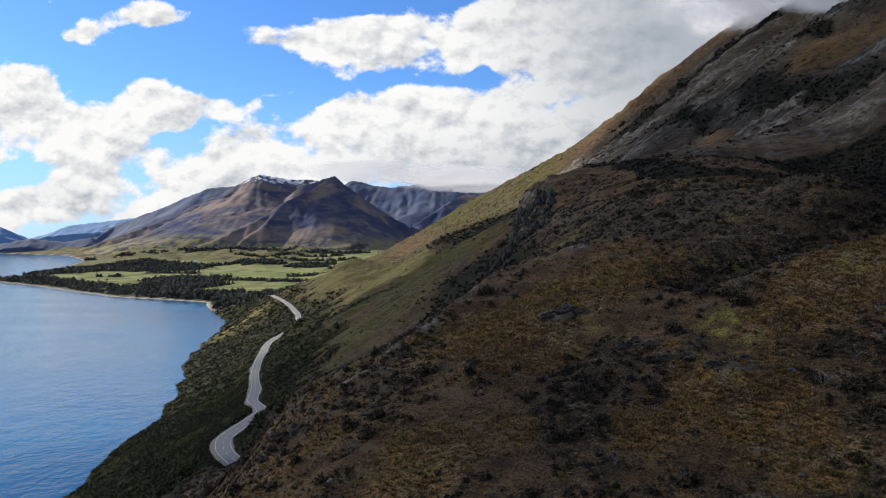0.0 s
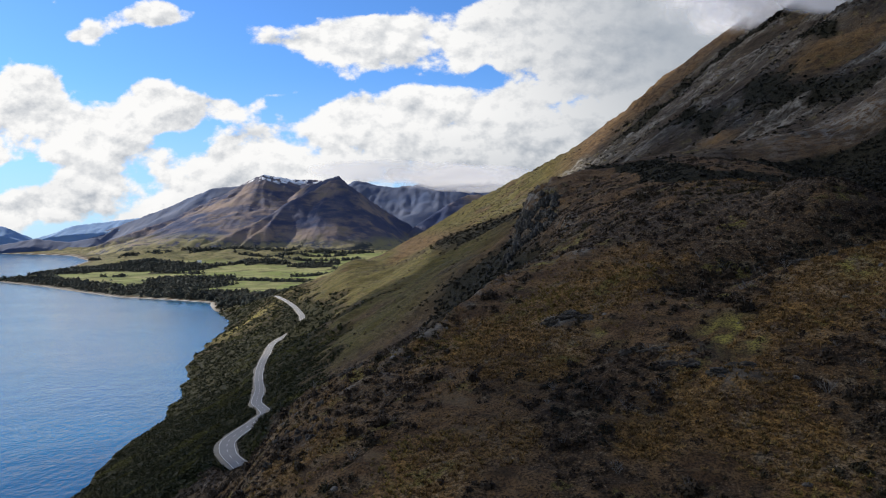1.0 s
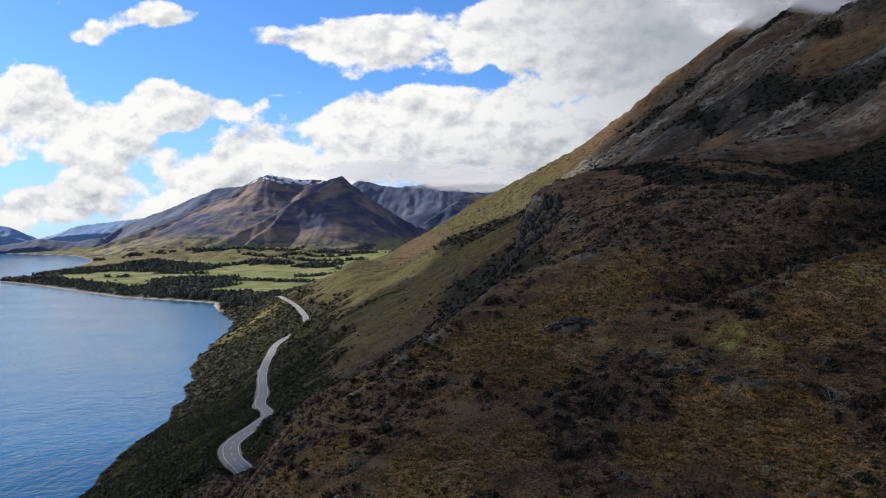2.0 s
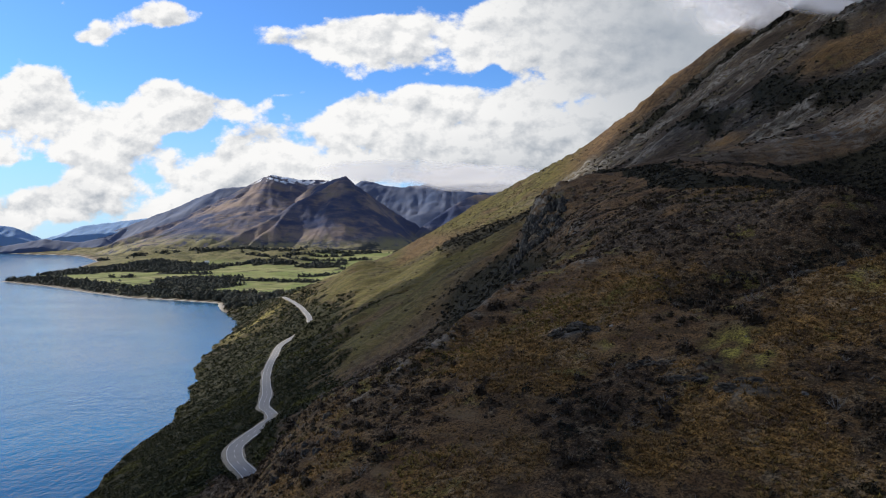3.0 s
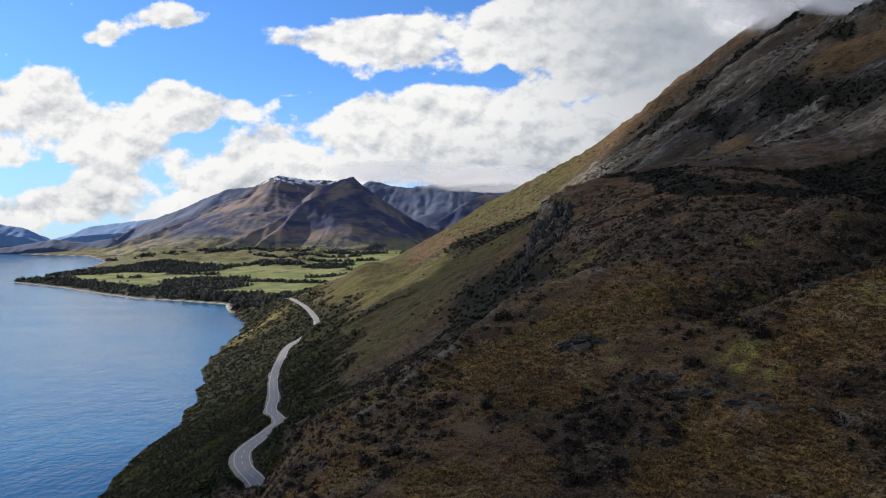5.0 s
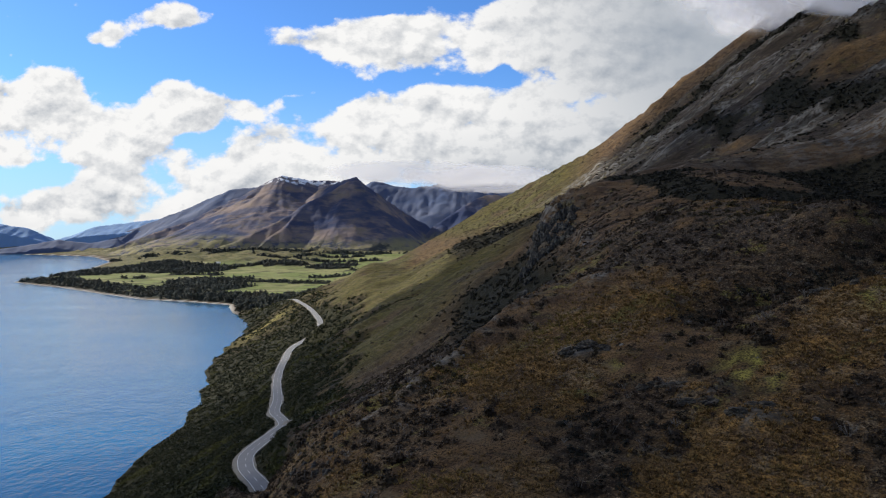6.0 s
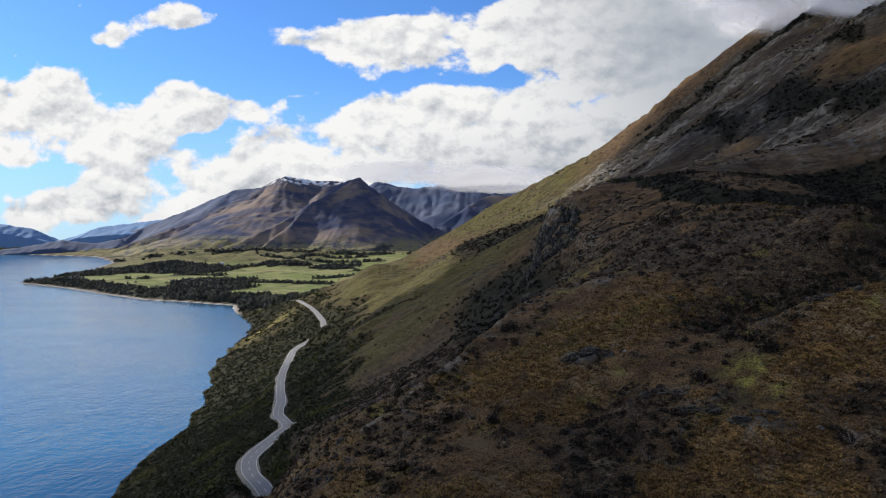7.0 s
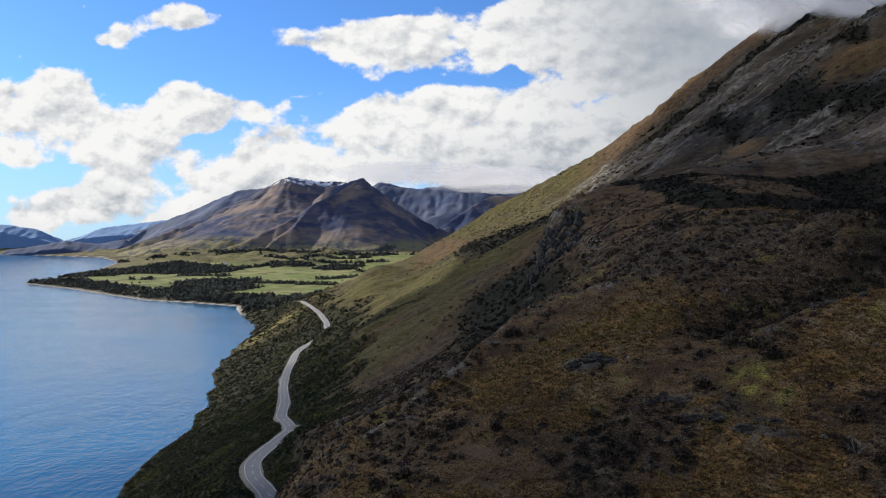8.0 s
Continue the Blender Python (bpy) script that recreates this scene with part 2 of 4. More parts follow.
def hill(xs, ys):
    """Height of the hillside on the grid of xs (columns) by ys (rows)."""
    z = np.empty((len(ys), len(xs)))
    shore = curve(ALONG, SHORE, np.clip(ys, -900, 2600))
    shore = shore + 5.5 * fbm(ys, 0 * ys + 3.3, 55, 4, 15, 0.55) * smooth(150, 250, ys)
    lines = [(curve(ALONG, a, np.clip(ys, -900, 2600)), curve(ALONG, b, np.clip(ys, -900, 2600))) for a, b in LINES.values()]
    for r in range(len(ys)):
        kx, kz = [shore[r] - 90, shore[r]], [-25.0, 0.0]
        for a, b in lines:
            kx.append(max(a[r], kx[-1] + 4))
            kz.append(b[r])
        kx += [kx[-1] + CREST, kx[-1] + CREST + 500]
        kz += [kz[-1] + 0.62 * CREST, kz[-1] + 0.62 * CREST - 60]
        z[r] = curve(kx, kz, xs)
    return np.clip(z, -30, 900)


def ground_height(xs, ys):
    x, y = np.meshgrid(xs, ys)
    z = hill(xs, ys)
    # gullies and knolls of the hillside
    up = smooth(0, 60, z)
    far = smooth(150, 420, y)
    z = z + up * (far * 4.4 * (fbm(x * 0.5, y, 60, 4, 3, ridged=True) - 0.75) + far * smooth(150, 300, z) * 6 * (fbm(x * 0.45, y, 70, 4, 9, ridged=True) - 0.75))
    # ribs of rock that follow the slope
    rib = smooth(0.25, 0.8, fbm(x * 0.4, y + 0.3 * x, 34, 3, 57)) * smooth(130, 190, z)
    z = z + rib * (2.6 + 2.2 * fbm(x, y, 9, 3, 58, ridged=True))
    z = z + up * 0.65 * fbm(x, y, 24, 4, 21) + smooth(0, 12, z) * 0.4 * fbm(x, y, 5, 3, 31)
    z = z + smooth(150, 190, z) * 1.5 * fbm(x * 0.7, y, 17, 3, 64, 0.6)
    z = z + 4.5 * np.exp(-((y - 384 - 0.12 * (x - 190)) / 15) ** 2 - ((x - 212) / 46) ** 4)
    z = z - 4.0 * np.exp(-((y - 366) / 26) ** 2 - ((x - 136) / 26) ** 2)
    # the broken rock step above the gully and along the edge of the shoulder
    crag = smooth(268, 292, y) * (1 - smooth(318, 336, y)) * smooth(18, 27, x) * (1 - smooth(40, 50, x))
    z = z + crag * (2.6 * fbm(x, y, 9, 4, 61, ridged=True) - 1.5)
    # the gully between the near knoll and the rounded hump behind it
    cut = far_from(GULLY, x, y)
    z = z - 3.6 * np.exp(-(cut / 5.5) ** 2) + 1.6 * np.exp(-((x - 70) / 22) ** 2 - ((y - 129) / 7) ** 2)
    z = z + 3.0 * np.exp(-((x - 72) / 26) ** 2 - ((y - 188) / 20) ** 2)
    # the rounded end of the near hump, the second hump behind it, and the dark dip between the two
    z = z + 6.0 * np.exp(-((x - 77) / 13) ** 2 - ((y - 157) / 12) ** 2) - 6.0 * np.exp(-(far_from(HOLLOW, x, y) / 13) ** 2)
    z = z + 10.5 * np.exp(-((x - 100) / 33) ** 4 - ((y - 262) / 46) ** 4) - 3.5 * np.exp(-(far_from(DIP, x, y) / 9) ** 2)
    # the slope breaks off along the brow
    off = np.interp(y, [b for a, b in BROW], [a for a, b in BROW]) + 1.3 * fbm(x, y, 11, 3, 68) - x
    z = z - 9.5 * smooth(0.3, 5.5, off) * (1 - smooth(18, 42, off)) * smooth(132, 146, y) * (1 - smooth(225, 262, y))
    # the grassy hump beyond the road's bend, and the ravine before it
    z = z + 16 * np.exp(-((x + 106) / 36) ** 2 - ((y - 852) / 52) ** 2) - 6 * np.exp(-((x + 50) / 30) ** 2 - ((y - 930) / 50) ** 2)
    z = z + 19 * np.exp(-((x + 125) / 34) ** 2 - ((y - 1010) / 58) ** 2)
    z = z - 5.0 * np.exp(-(far_from(RAVINE, x, y) / 12) ** 2)
    z = z + 0.9 * np.exp(-(far_from(BROW, x, y) / 1.8) ** 2) * (1 + 0.6 * fbm(x, y, 6, 2, 66))
    # low rock ledges on the knoll
    for a, b in LEDGES:
        z = z + 0.9 * np.exp(-(((x - a) / 4.2) ** 2 + ((y - b) / 3.0) ** 2) ** 2)
    # a rounded bank that hides the road for a moment
    z = z + 7 * np.exp(-((x + 124) / 13) ** 2 - ((y - 655) / 16) ** 2)
    # the plain at the head of the bay
    d = inland(x, y)
    plain = np.where(d > 0, 9 * (1 - np.exp(-d / 60)) + np.minimum(d, 1500) * 0.006, np.maximum(d * 0.15, -25))
    plain = plain + smooth(100, 400, d) * (3.0 * fbm(x, y, 260, 3, 41) + 24 * smooth(2450, 3600, y) + 30 * np.exp(-((x + 1130) / 170) ** 2 - ((y - 2640) / 150) ** 2))
    plain = plain + 11 * smooth(2650, 2950, y) * smooth(-520, -640, x) * smooth(60, 200, d) * (fbm(x, y, 130, 3, 47, ridged=True) + 0.2)
    plain = plain + sheet(y) * (d > -200)
    w = smooth(1000, 1300, y + 0.25 * (x + 300)) * smooth(-1, 1, d + 200)
    z = np.where(y > 950, np.maximum(z * (1 - smooth(1350, 2100, y)) + (plain - 30) * smooth(1350, 2100, y), plain * w + z * (1 - w) - 200 * (w < 0.02)), z)
    # the road is cut into the slope
    near = np.argwhere((np.abs(x) < 340) & (y > 120) & (y < 1280))
    px, py = x[near[:, 0], near[:, 1]], y[near[:, 0], near[:, 1]]
    best, level = np.full(px.shape, 1e9), np.zeros(px.shape)
    for k in range(0, len(ROAD_LINE), 2):
        q = ROAD_LINE[k]
        dist = np.hypot(px - q[0], py - q[1])
        level = np.where(dist < best, q[2], level)
        best = np.minimum(best, dist)
    blend = 1 - smooth(4.6, 11.0, best)
    old = z[near[:, 0], near[:, 1]]
    z[near[:, 0], near[:, 1]] = old * (1 - blend) + (level - 0.15) * blend
    return x, y, z


def spread(lo, hi, centre, fine, room):
    """Grid lines that are close together at the centre and wider apart away from it."""
    a, b = math.asinh((lo - centre) / room), math.asinh((hi - centre) / room)
    return centre + room * np.sinh(np.linspace(a, b, int((b - a) * room / fine)))


def grid_mesh(name, x, y, z, material, keep=None):
    rows, cols = x.shape
    me = bpy.data.meshes.new(name)
    idx = np.arange(rows * cols).reshape(rows, cols)
    quads = np.stack([idx[:-1, :-1], idx[:-1, 1:], idx[1:, 1:], idx[1:, :-1]], -1).reshape(-1, 4)
    if keep is not None:
        quads = quads[keep[quads].any(axis=1)]
    co = np.stack([x, y, z], -1).reshape(-1, 3)
    used = np.unique(quads)
    back = np.zeros(len(co), np.int64)
    back[used] = np.arange(len(used))
    co, quads = co[used], back[quads]
    me.vertices.add(len(co))
    me.vertices.foreach_set("co", co.astype(np.float32).ravel())
    me.loops.add(quads.size)
    me.loops.foreach_set("vertex_index", quads.astype(np.int32).ravel())
    me.polygons.add(len(quads))
    me.polygons.foreach_set("loop_start", np.arange(0, quads.size, 4, dtype=np.int32))
    me.polygons.foreach_set("use_smooth", np.ones(len(quads), bool))
    me.update(calc_edges=True)
    me.materials.append(material)
    return new(name, me)


# ---------------------------------------------------------------- materials
def material(name, build):
    mat = bpy.data.materials.new(name)
    mat.use_nodes = True
    n = Nodes(mat.node_tree)
    where = n.add("ShaderNodeNewGeometry").outputs["Position"]
    out = build(n, where)
    n.add("ShaderNodeOutputMaterial", {0: out})
    return mat


def principled(n, color, rough=0.9, height=None, bump=0.3, distance=1.0, **more):
    ins = {"Base Color": color, "Roughness": rough}
    if height is not None:
        ins["Normal"] = n.add("ShaderNodeBump", {"Height": height, "Strength": bump, "Distance": distance}).outputs[0]
    ins.update(more)
    return n.add("ShaderNodeBsdfPrincipled", ins).outputs[0]


# woods and hedges at the head of the bay: a line in plan and half a width
WOODS = [([(-1215, 2150), (-1050, 1975), (-930, 1850), (-870, 1800)], 56), ([(-745, 1665), (-650, 1650), (-690, 1760)], 48),
         ([(-625, 1790), (-690, 2080)], 62), ([(-560, 1560), (-440, 1450), (-350, 1330)], 55), ([(-1220, 2500), (-1120, 2610), (-960, 2570)], 95),
         ([(-1010, 2640), (-830, 2670)], 17), ([(-850, 2640), (-700, 2800)], 11),
         ([(-470, 2660), (-455, 2720)], 48), ([(-820, 3060), (-420, 3140)], 10),
         ([(-640, 2900), (-330, 2960)], 9), ([(-420, 2180), (-330, 2300)], 16), ([(-900, 2360), (-760, 2330)], 12), ([(-480, 2000), (-350, 1960)], 12)]


def cover_map(x, y, z):
    """What grows where, each from 0 to 1: bush, scrub, bracken, grass, stone, field, wood, sand."""
    wob = fbm(x, y, 40, 3, 71)
    fine = fbm(x, y, 10, 3, 77)
    d = np.where(y > 1000, inland(x, y), -1e3)
    plain = smooth(1150, 1400, y - 0.35 * np.maximum(x + 200, 0) - 0.9 * np.maximum(z - sheet(y) - 55, 0) * (y < 2200))
    hillside = 1 - plain
    line = 52 + 8 * wob + 5 * fine + 10 * smooth(340, 260, y) * smooth(175, 200, y) + 4 * smooth(560, 700, y) * (1 - smooth(820, 900, y))
    bush = hillside * (1 - smooth(-5, 5, z - line))
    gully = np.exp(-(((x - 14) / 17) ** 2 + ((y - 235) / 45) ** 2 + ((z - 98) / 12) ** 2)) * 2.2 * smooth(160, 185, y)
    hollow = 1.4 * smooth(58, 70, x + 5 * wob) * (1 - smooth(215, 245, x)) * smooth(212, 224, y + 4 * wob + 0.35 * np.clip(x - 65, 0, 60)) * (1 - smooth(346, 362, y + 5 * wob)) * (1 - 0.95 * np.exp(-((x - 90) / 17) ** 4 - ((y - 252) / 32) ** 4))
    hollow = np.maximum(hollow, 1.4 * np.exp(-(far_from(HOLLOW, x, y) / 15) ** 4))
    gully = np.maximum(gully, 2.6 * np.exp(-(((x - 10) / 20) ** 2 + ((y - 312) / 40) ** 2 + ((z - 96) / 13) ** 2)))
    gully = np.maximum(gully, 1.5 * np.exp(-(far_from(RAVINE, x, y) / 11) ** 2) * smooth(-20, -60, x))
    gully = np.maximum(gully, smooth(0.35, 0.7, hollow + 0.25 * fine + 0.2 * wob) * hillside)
    # ravine: dark scrub, and the mask for shade painted on its side
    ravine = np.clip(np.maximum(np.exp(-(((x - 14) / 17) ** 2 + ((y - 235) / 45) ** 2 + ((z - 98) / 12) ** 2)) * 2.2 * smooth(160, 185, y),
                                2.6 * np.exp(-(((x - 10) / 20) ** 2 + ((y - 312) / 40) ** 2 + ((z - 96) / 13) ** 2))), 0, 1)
    strip = np.exp(-((z - (112 + 0.30 * (x + 10) + 4 * wob)) / 7) ** 2) * smooth(640, 690, y) * (1 - smooth(880, 960, y)) * smooth(-20, 0, x) * 1.5
    # headland knoll: bush thinned, lime colour laid on for its sunlit top
    knoll = np.exp(-((x + 240) / 48) ** 2 - ((y - 905) / 120) ** 2)
    bush = bush * (1 - 0.95 * knoll * smooth(-0.9, -0.1, fine + wob))
    bush = np.clip(np.maximum(bush, np.maximum(hillside * gully, hillside * strip)), 0, 1)

    speck = fbm(x, y, 3.2, 2, 79)

    def patches(spots):
        return np.clip(sum(np.exp(-(((x - a) / r) ** 2 + ((y - b) / (r * 1.3)) ** 2)) for a, b, r in spots), 0, 1)
    cleft = np.exp(-(far_from(GULLY, x, y) / 6.5) ** 2)
    dark = cleft + patches([(19, 92, 6), (24, 104, 5), (60, 97, 6), (47, 87, 5), (33, 107, 4), (70, 112, 5), (60, 160, 11), (38, 167, 8), (50, 128, 6),
                    (20, 127, 4), (-9, 110, 5), (6, 108, 4), (17, 96, 7), (21, 99, 6), (57, 95, 7), (62, 102, 6), (30, 102, 4), (27, 99, 4), (58, 150, 10), (-18, 172, 13), (-22, 143, 9), (-14, 196, 12), (-4, 158, 8)])
    gold = patches([(28, 136, 5), (9, 122, 5), (31, 107, 3), (57, 117, 5), (8, 92, 3.5), (22, 89, 4), (40, 95, 3.5), (34, 145, 7), (20, 136, 7), (13, 118, 7), (62, 120, 8), (-2, 88, 6), (38, 86, 5), (30, 96, 4), (52, 108, 5), (5, 128, 6), (70, 132, 6)])
    lime = patches([(42, 111, 3.6), (41, 108, 3.2), (25, 118, 2.2), (66, 124, 3), (28, 178, 4), (20, 160, 2.5)]) * smooth(-0.5, 0.3, speck + fine)
    near = hillside * (1 - smooth(300, 380, y))
    upper = hillside * smooth(140, 190, z)
    scrub = near * smooth(0.35, 0.75, dark * 0.8 + 0.50 + 0.5 * smooth(4, -14, x) + 0.50 * wob + 0.45 * fine + 0.55 * speck - 0.85 * gold - 0.6 * lime)
    scrub = scrub + (1 - near) * hillside * smooth(0.25, 0.6, fbm(x * 0.5, y, 55, 4, 83) + 0.62 * smooth(60, 150, x - 0.25 * (y - 750)) * smooth(130, 170, z) - 0.3 * (1 - upper))
    bracken = hillside * smooth(0.1, 0.6, 0.25 + gold + 0.6 * fbm(x, y, 60, 3, 91) - lime) * (1 - smooth(0.3, 0.9, fbm(x, y, 20, 2, 93)) * 0.4)
    bracken = bracken * np.maximum(near, 0.8 * smooth(230, 290, z)) * (1 - 0.7 * smooth(142, 160, y + 4 * wob) * near)
    # behind the knob brown heather replaces grass, also standing for its shaded side
    grass = hillside * np.maximum(lime, (1 - near) * (1 - smooth(50, 130, x - 0.25 * (y - 750))) * smooth(290, 370, y)) * (1 - 0.85 * smooth(820, 900, y + 0.25 * x + 20 * wob) * smooth(-90, -60, x) * (1 - smooth(116, 140, z)))
    rib = smooth(-0.05, 0.4, fbm(x * 0.4, y + 0.3 * x, 34, 3, 57))
    crag = np.exp(-(((x - 33) / 9) ** 2 + ((y - 303) / 24) ** 2)) * smooth(104, 112, z)
    ledge = sum(np.exp(-(((x - a) / 4.2) ** 2 + ((y - b) / 3.0) ** 2) ** 2) for a, b in LEDGES)
    stone = np.clip(1.0 * ledge * smooth(-0.6, 0.1, speck) + upper * np.maximum(rib, smooth(0.45, 0.9, fbm(x * 0.4, y, 26, 3, 95)) * 0.8) + 1.0 * crag * smooth(-0.6, 0.2, speck), 0, 1)
    # head of the bay
    cell = fbm(x * 0.8 + 40 * wob, y * 0.8, 210, 3, 101)
    ragged = 0.45 * fbm(x, y, 70, 3, 103)
    wood = np.zeros(x.shape)
    if d.max() > 0:
        for line, half in WOODS:
            wood = np.maximum(wood, smooth(1.75, 1.3, far_from(line, x, y) / half + ragged))
    wood = np.maximum(wood, smooth(0.72, 0.88, cell + 0.35 * ragged))
    wood = np.maximum(wood, np.exp(-((y - 3360 - 60 * cell) / 80) ** 2) * smooth(0.0, 0.35, fbm(x, y, 130, 3, 109)))
    wood = np.clip(wood * plain * smooth(8, 16, d), 0, 1)
    field = plain * smooth(10, 30, d) * (1 - wood) * (1 - smooth(3350, 3600, y)) * (1 - 0.8 * smooth(2760, 2900, y + 120 * cell) * smooth(-540, -640, x))
    heathy = plain * (1 - field) * (1 - wood) * smooth(20, 60, d)
    sand = np.where(d > -60, plain * (1 - smooth(3, 7, d)) * smooth(-40, -2, d), 0)
    # the mountain's upper slope: dark heath in bands, a pale ledge, rust-coloured bracken, bare tussock along the skyline
    top = hillside * smooth(930, 985, y + 14 * wob)
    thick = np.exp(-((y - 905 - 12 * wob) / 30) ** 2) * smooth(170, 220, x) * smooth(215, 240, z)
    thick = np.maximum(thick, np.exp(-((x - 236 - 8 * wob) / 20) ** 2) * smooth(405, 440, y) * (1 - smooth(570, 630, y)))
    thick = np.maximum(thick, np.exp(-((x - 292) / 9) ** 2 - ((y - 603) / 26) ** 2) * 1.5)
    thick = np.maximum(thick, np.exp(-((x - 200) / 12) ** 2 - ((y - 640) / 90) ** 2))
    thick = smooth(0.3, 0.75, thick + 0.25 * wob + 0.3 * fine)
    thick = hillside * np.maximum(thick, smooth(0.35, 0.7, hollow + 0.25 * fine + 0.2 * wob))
    # the ravine's shaded side is darkened here too, beyond its scrub
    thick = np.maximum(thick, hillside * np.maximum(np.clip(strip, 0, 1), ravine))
    rim = np.exp(-(far_from(BROW, x, y) / 2.3) ** 2) * smooth(-0.5, 0.3, speck + 0.5 * fine)
    thick = thick * (1 - rim)
    ledge = np.exp(-((x - 188) / 42) ** 4 - ((y - 388) / 26) ** 4) * (1 - thick)
    rust = patches([(284, 551, 26), (262, 562, 18), (290, 520, 18), (186, 528, 12), (150, 420, 10)])
    bracken = np.clip(np.maximum(bracken, 0.5 * rust), 0, 1) * (1 - 0.6 * top)
    stone = np.clip(np.maximum(stone, 1.0 * ledge * smooth(-0.7, 0.2, wob + fine)), 0, 1) * (1 - top) * (1 - thick) * (1 - rust)
    stone, bush = np.maximum(stone, 0.9 * rim), bush * (1 - rim)
    scrub = scrub * (1 - top) * (1 - rust) * (1 - 0.8 * ledge)
    heath = smooth(60, 150, x - 0.25 * (y - 750)) * smooth(130, 170, z) * hillside * (1 - top) * (1 - rust) * (1 - ledge)
    # lime: bright grass patches, and the painted sunlight on the headland knoll
    return dict(rough=heathy, heath=heath, thick=thick, ravine=ravine, lime=np.maximum(near * lime, 0.9 * knoll) * (1 - bush), bush=bush, scrub=np.clip(scrub, 0, 1) * (1 - bush), bracken=bracken * (1 - bush), grass=grass * (1 - bush), stone=stone * (1 - bush), field=field, wood=wood, sand=sand)


def ground_look(n, p):
    def at(name):
        return n.add("ShaderNodeAttribute", {}, attribute_name=name).outputs["Fac"]
    grit = n.noise(p, 3.2, 5, 0.65)
    fine = n.noise(p, 0.9, 7, 0.65)
    mid = n.noise(p, 0.16, 6, 0.62)
    big = n.noise(p, 0.02, 5)
    streak = n.noise(n.v("MULTIPLY", p, (0.35, 1.0, 0.6)), 0.12, 6, 0.65)
    track = n.noise(n.v("MULTIPLY", p, (0.10, 0.10, 1.5)), 0.8, 5, 0.6)   # sheep tracks along the contours
    col = n.mix(n.step(mid, 0.38, 0.62), (0.074, 0.044, 0.023), (0.165, 0.103, 0.050))
    col = n.mix(n.m("MULTIPLY", at("heath"), 0.95), col, n.mix(n.step(streak, 0.4, 0.6), (0.018, 0.015, 0.012), (0.060, 0.046, 0.033)))
    col = n.mix(n.m("MULTIPLY", at("grass"), n.step(mid, 0.2, 0.5)), col, n.mix(n.step(n.noise(p, 0.013, 5, 0.6), 0.52, 0.68), n.mix(n.step(streak, 0.35, 0.65), (0.064, 0.060, 0.017), (0.128, 0.113, 0.034)),
                                                                                  n.mix(n.step(streak, 0.35, 0.65), (0.068, 0.047, 0.025), (0.135, 0.092, 0.048))))
    col = n.mix(n.m("MULTIPLY", at("bracken"), n.step(mid, 0.34, 0.56)), col, n.mix(n.step(fine, 0.35, 0.65), (0.115, 0.063, 0.021), (0.300, 0.172, 0.050)))
    col = n.mix(n.m("MULTIPLY", n.m("MULTIPLY", at("scrub"), 0.8), n.step(fine, 0.36, 0.54)), col, n.mix(mid, (0.030, 0.022, 0.014), (0.078, 0.058, 0.039)))
    col = n.mix(n.m("MULTIPLY", n.m("MULTIPLY", at("bracken"), n.step(n.noise(p, 0.055, 6, 0.65), 0.50, 0.62)), n.step(fine, 0.42, 0.60)), col, (0.260, 0.185, 0.105))
    col = n.mix(n.m("MULTIPLY", at("lime"), n.step(fine, 0.34, 0.52)), col, n.mix(fine, (0.19, 0.175, 0.038), (0.38, 0.325, 0.080)))
    near = n.m("MAXIMUM", at("bracken"), at("scrub"))
    far_up = n.step(n.add("ShaderNodeSeparateXYZ", {0: p}).outputs[1], 140.0, 165.0)
    heather = n.m("MULTIPLY", n.m("MULTIPLY", n.m("MULTIPLY", at("scrub"), far_up), n.step(fine, 0.32, 0.55)), 0.7)
    col = n.mix(heather, col, n.mix(grit, (0.030, 0.026, 0.023), (0.082, 0.071, 0.060)))
    moss = n.noise(n.v("ADD", p, (37.0, 11.0, 0.0)), 0.11, 6, 0.66)
    col = n.mix(n.m("MULTIPLY", n.m("MULTIPLY", n.step(moss, 0.56, 0.64), near), n.step(fine, 0.38, 0.52)), col, n.mix(grit, (0.100, 0.086, 0.022), (0.205, 0.168, 0.046)))
    straw = n.noise(n.v("ADD", p, (-53.0, 29.0, 0.0)), 0.20, 7, 0.68)
    col = n.mix(n.m("MULTIPLY", n.m("MULTIPLY", n.step(straw, 0.56, 0.63), near), 0.75), col, n.mix(fine, (0.120, 0.092, 0.060), (0.230, 0.180, 0.115)))
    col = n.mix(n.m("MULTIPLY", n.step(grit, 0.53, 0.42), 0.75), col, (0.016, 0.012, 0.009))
    col = n.mix(n.m("MULTIPLY", n.m("MULTIPLY", n.step(grit, 0.57, 0.70), 0.8), near), col, (0.27, 0.215, 0.15))
    col = n.mix(n.m("MULTIPLY", n.step(track, 0.56, 0.68), n.m("SUBTRACT", 0.5, n.m("MULTIPLY", near, 0.35))), col, (0.165, 0.125, 0.075))
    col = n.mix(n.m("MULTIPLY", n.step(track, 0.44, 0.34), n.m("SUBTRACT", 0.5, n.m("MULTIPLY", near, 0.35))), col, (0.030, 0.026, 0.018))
    rock = n.mix(n.step(streak, 0.38, 0.60), (0.050, 0.047, 0.041), (0.215, 0.203, 0.180))
    rock = n.mix(n.step(fine, 0.5, 0.66), rock, (0.045, 0.042, 0.034))
    chips = n.noise(n.v("MULTIPLY", p, (0.7, 1.0, 0.8)), 0.33, 8, 0.72)
    col = n.mix(n.m("MULTIPLY", at("stone"), n.step(chips, 0.43, 0.52)), col, rock)
    col = n.mix(at("bush"), col, n.mix(fine, (0.013, 0.014, 0.007), (0.034, 0.033, 0.013)))
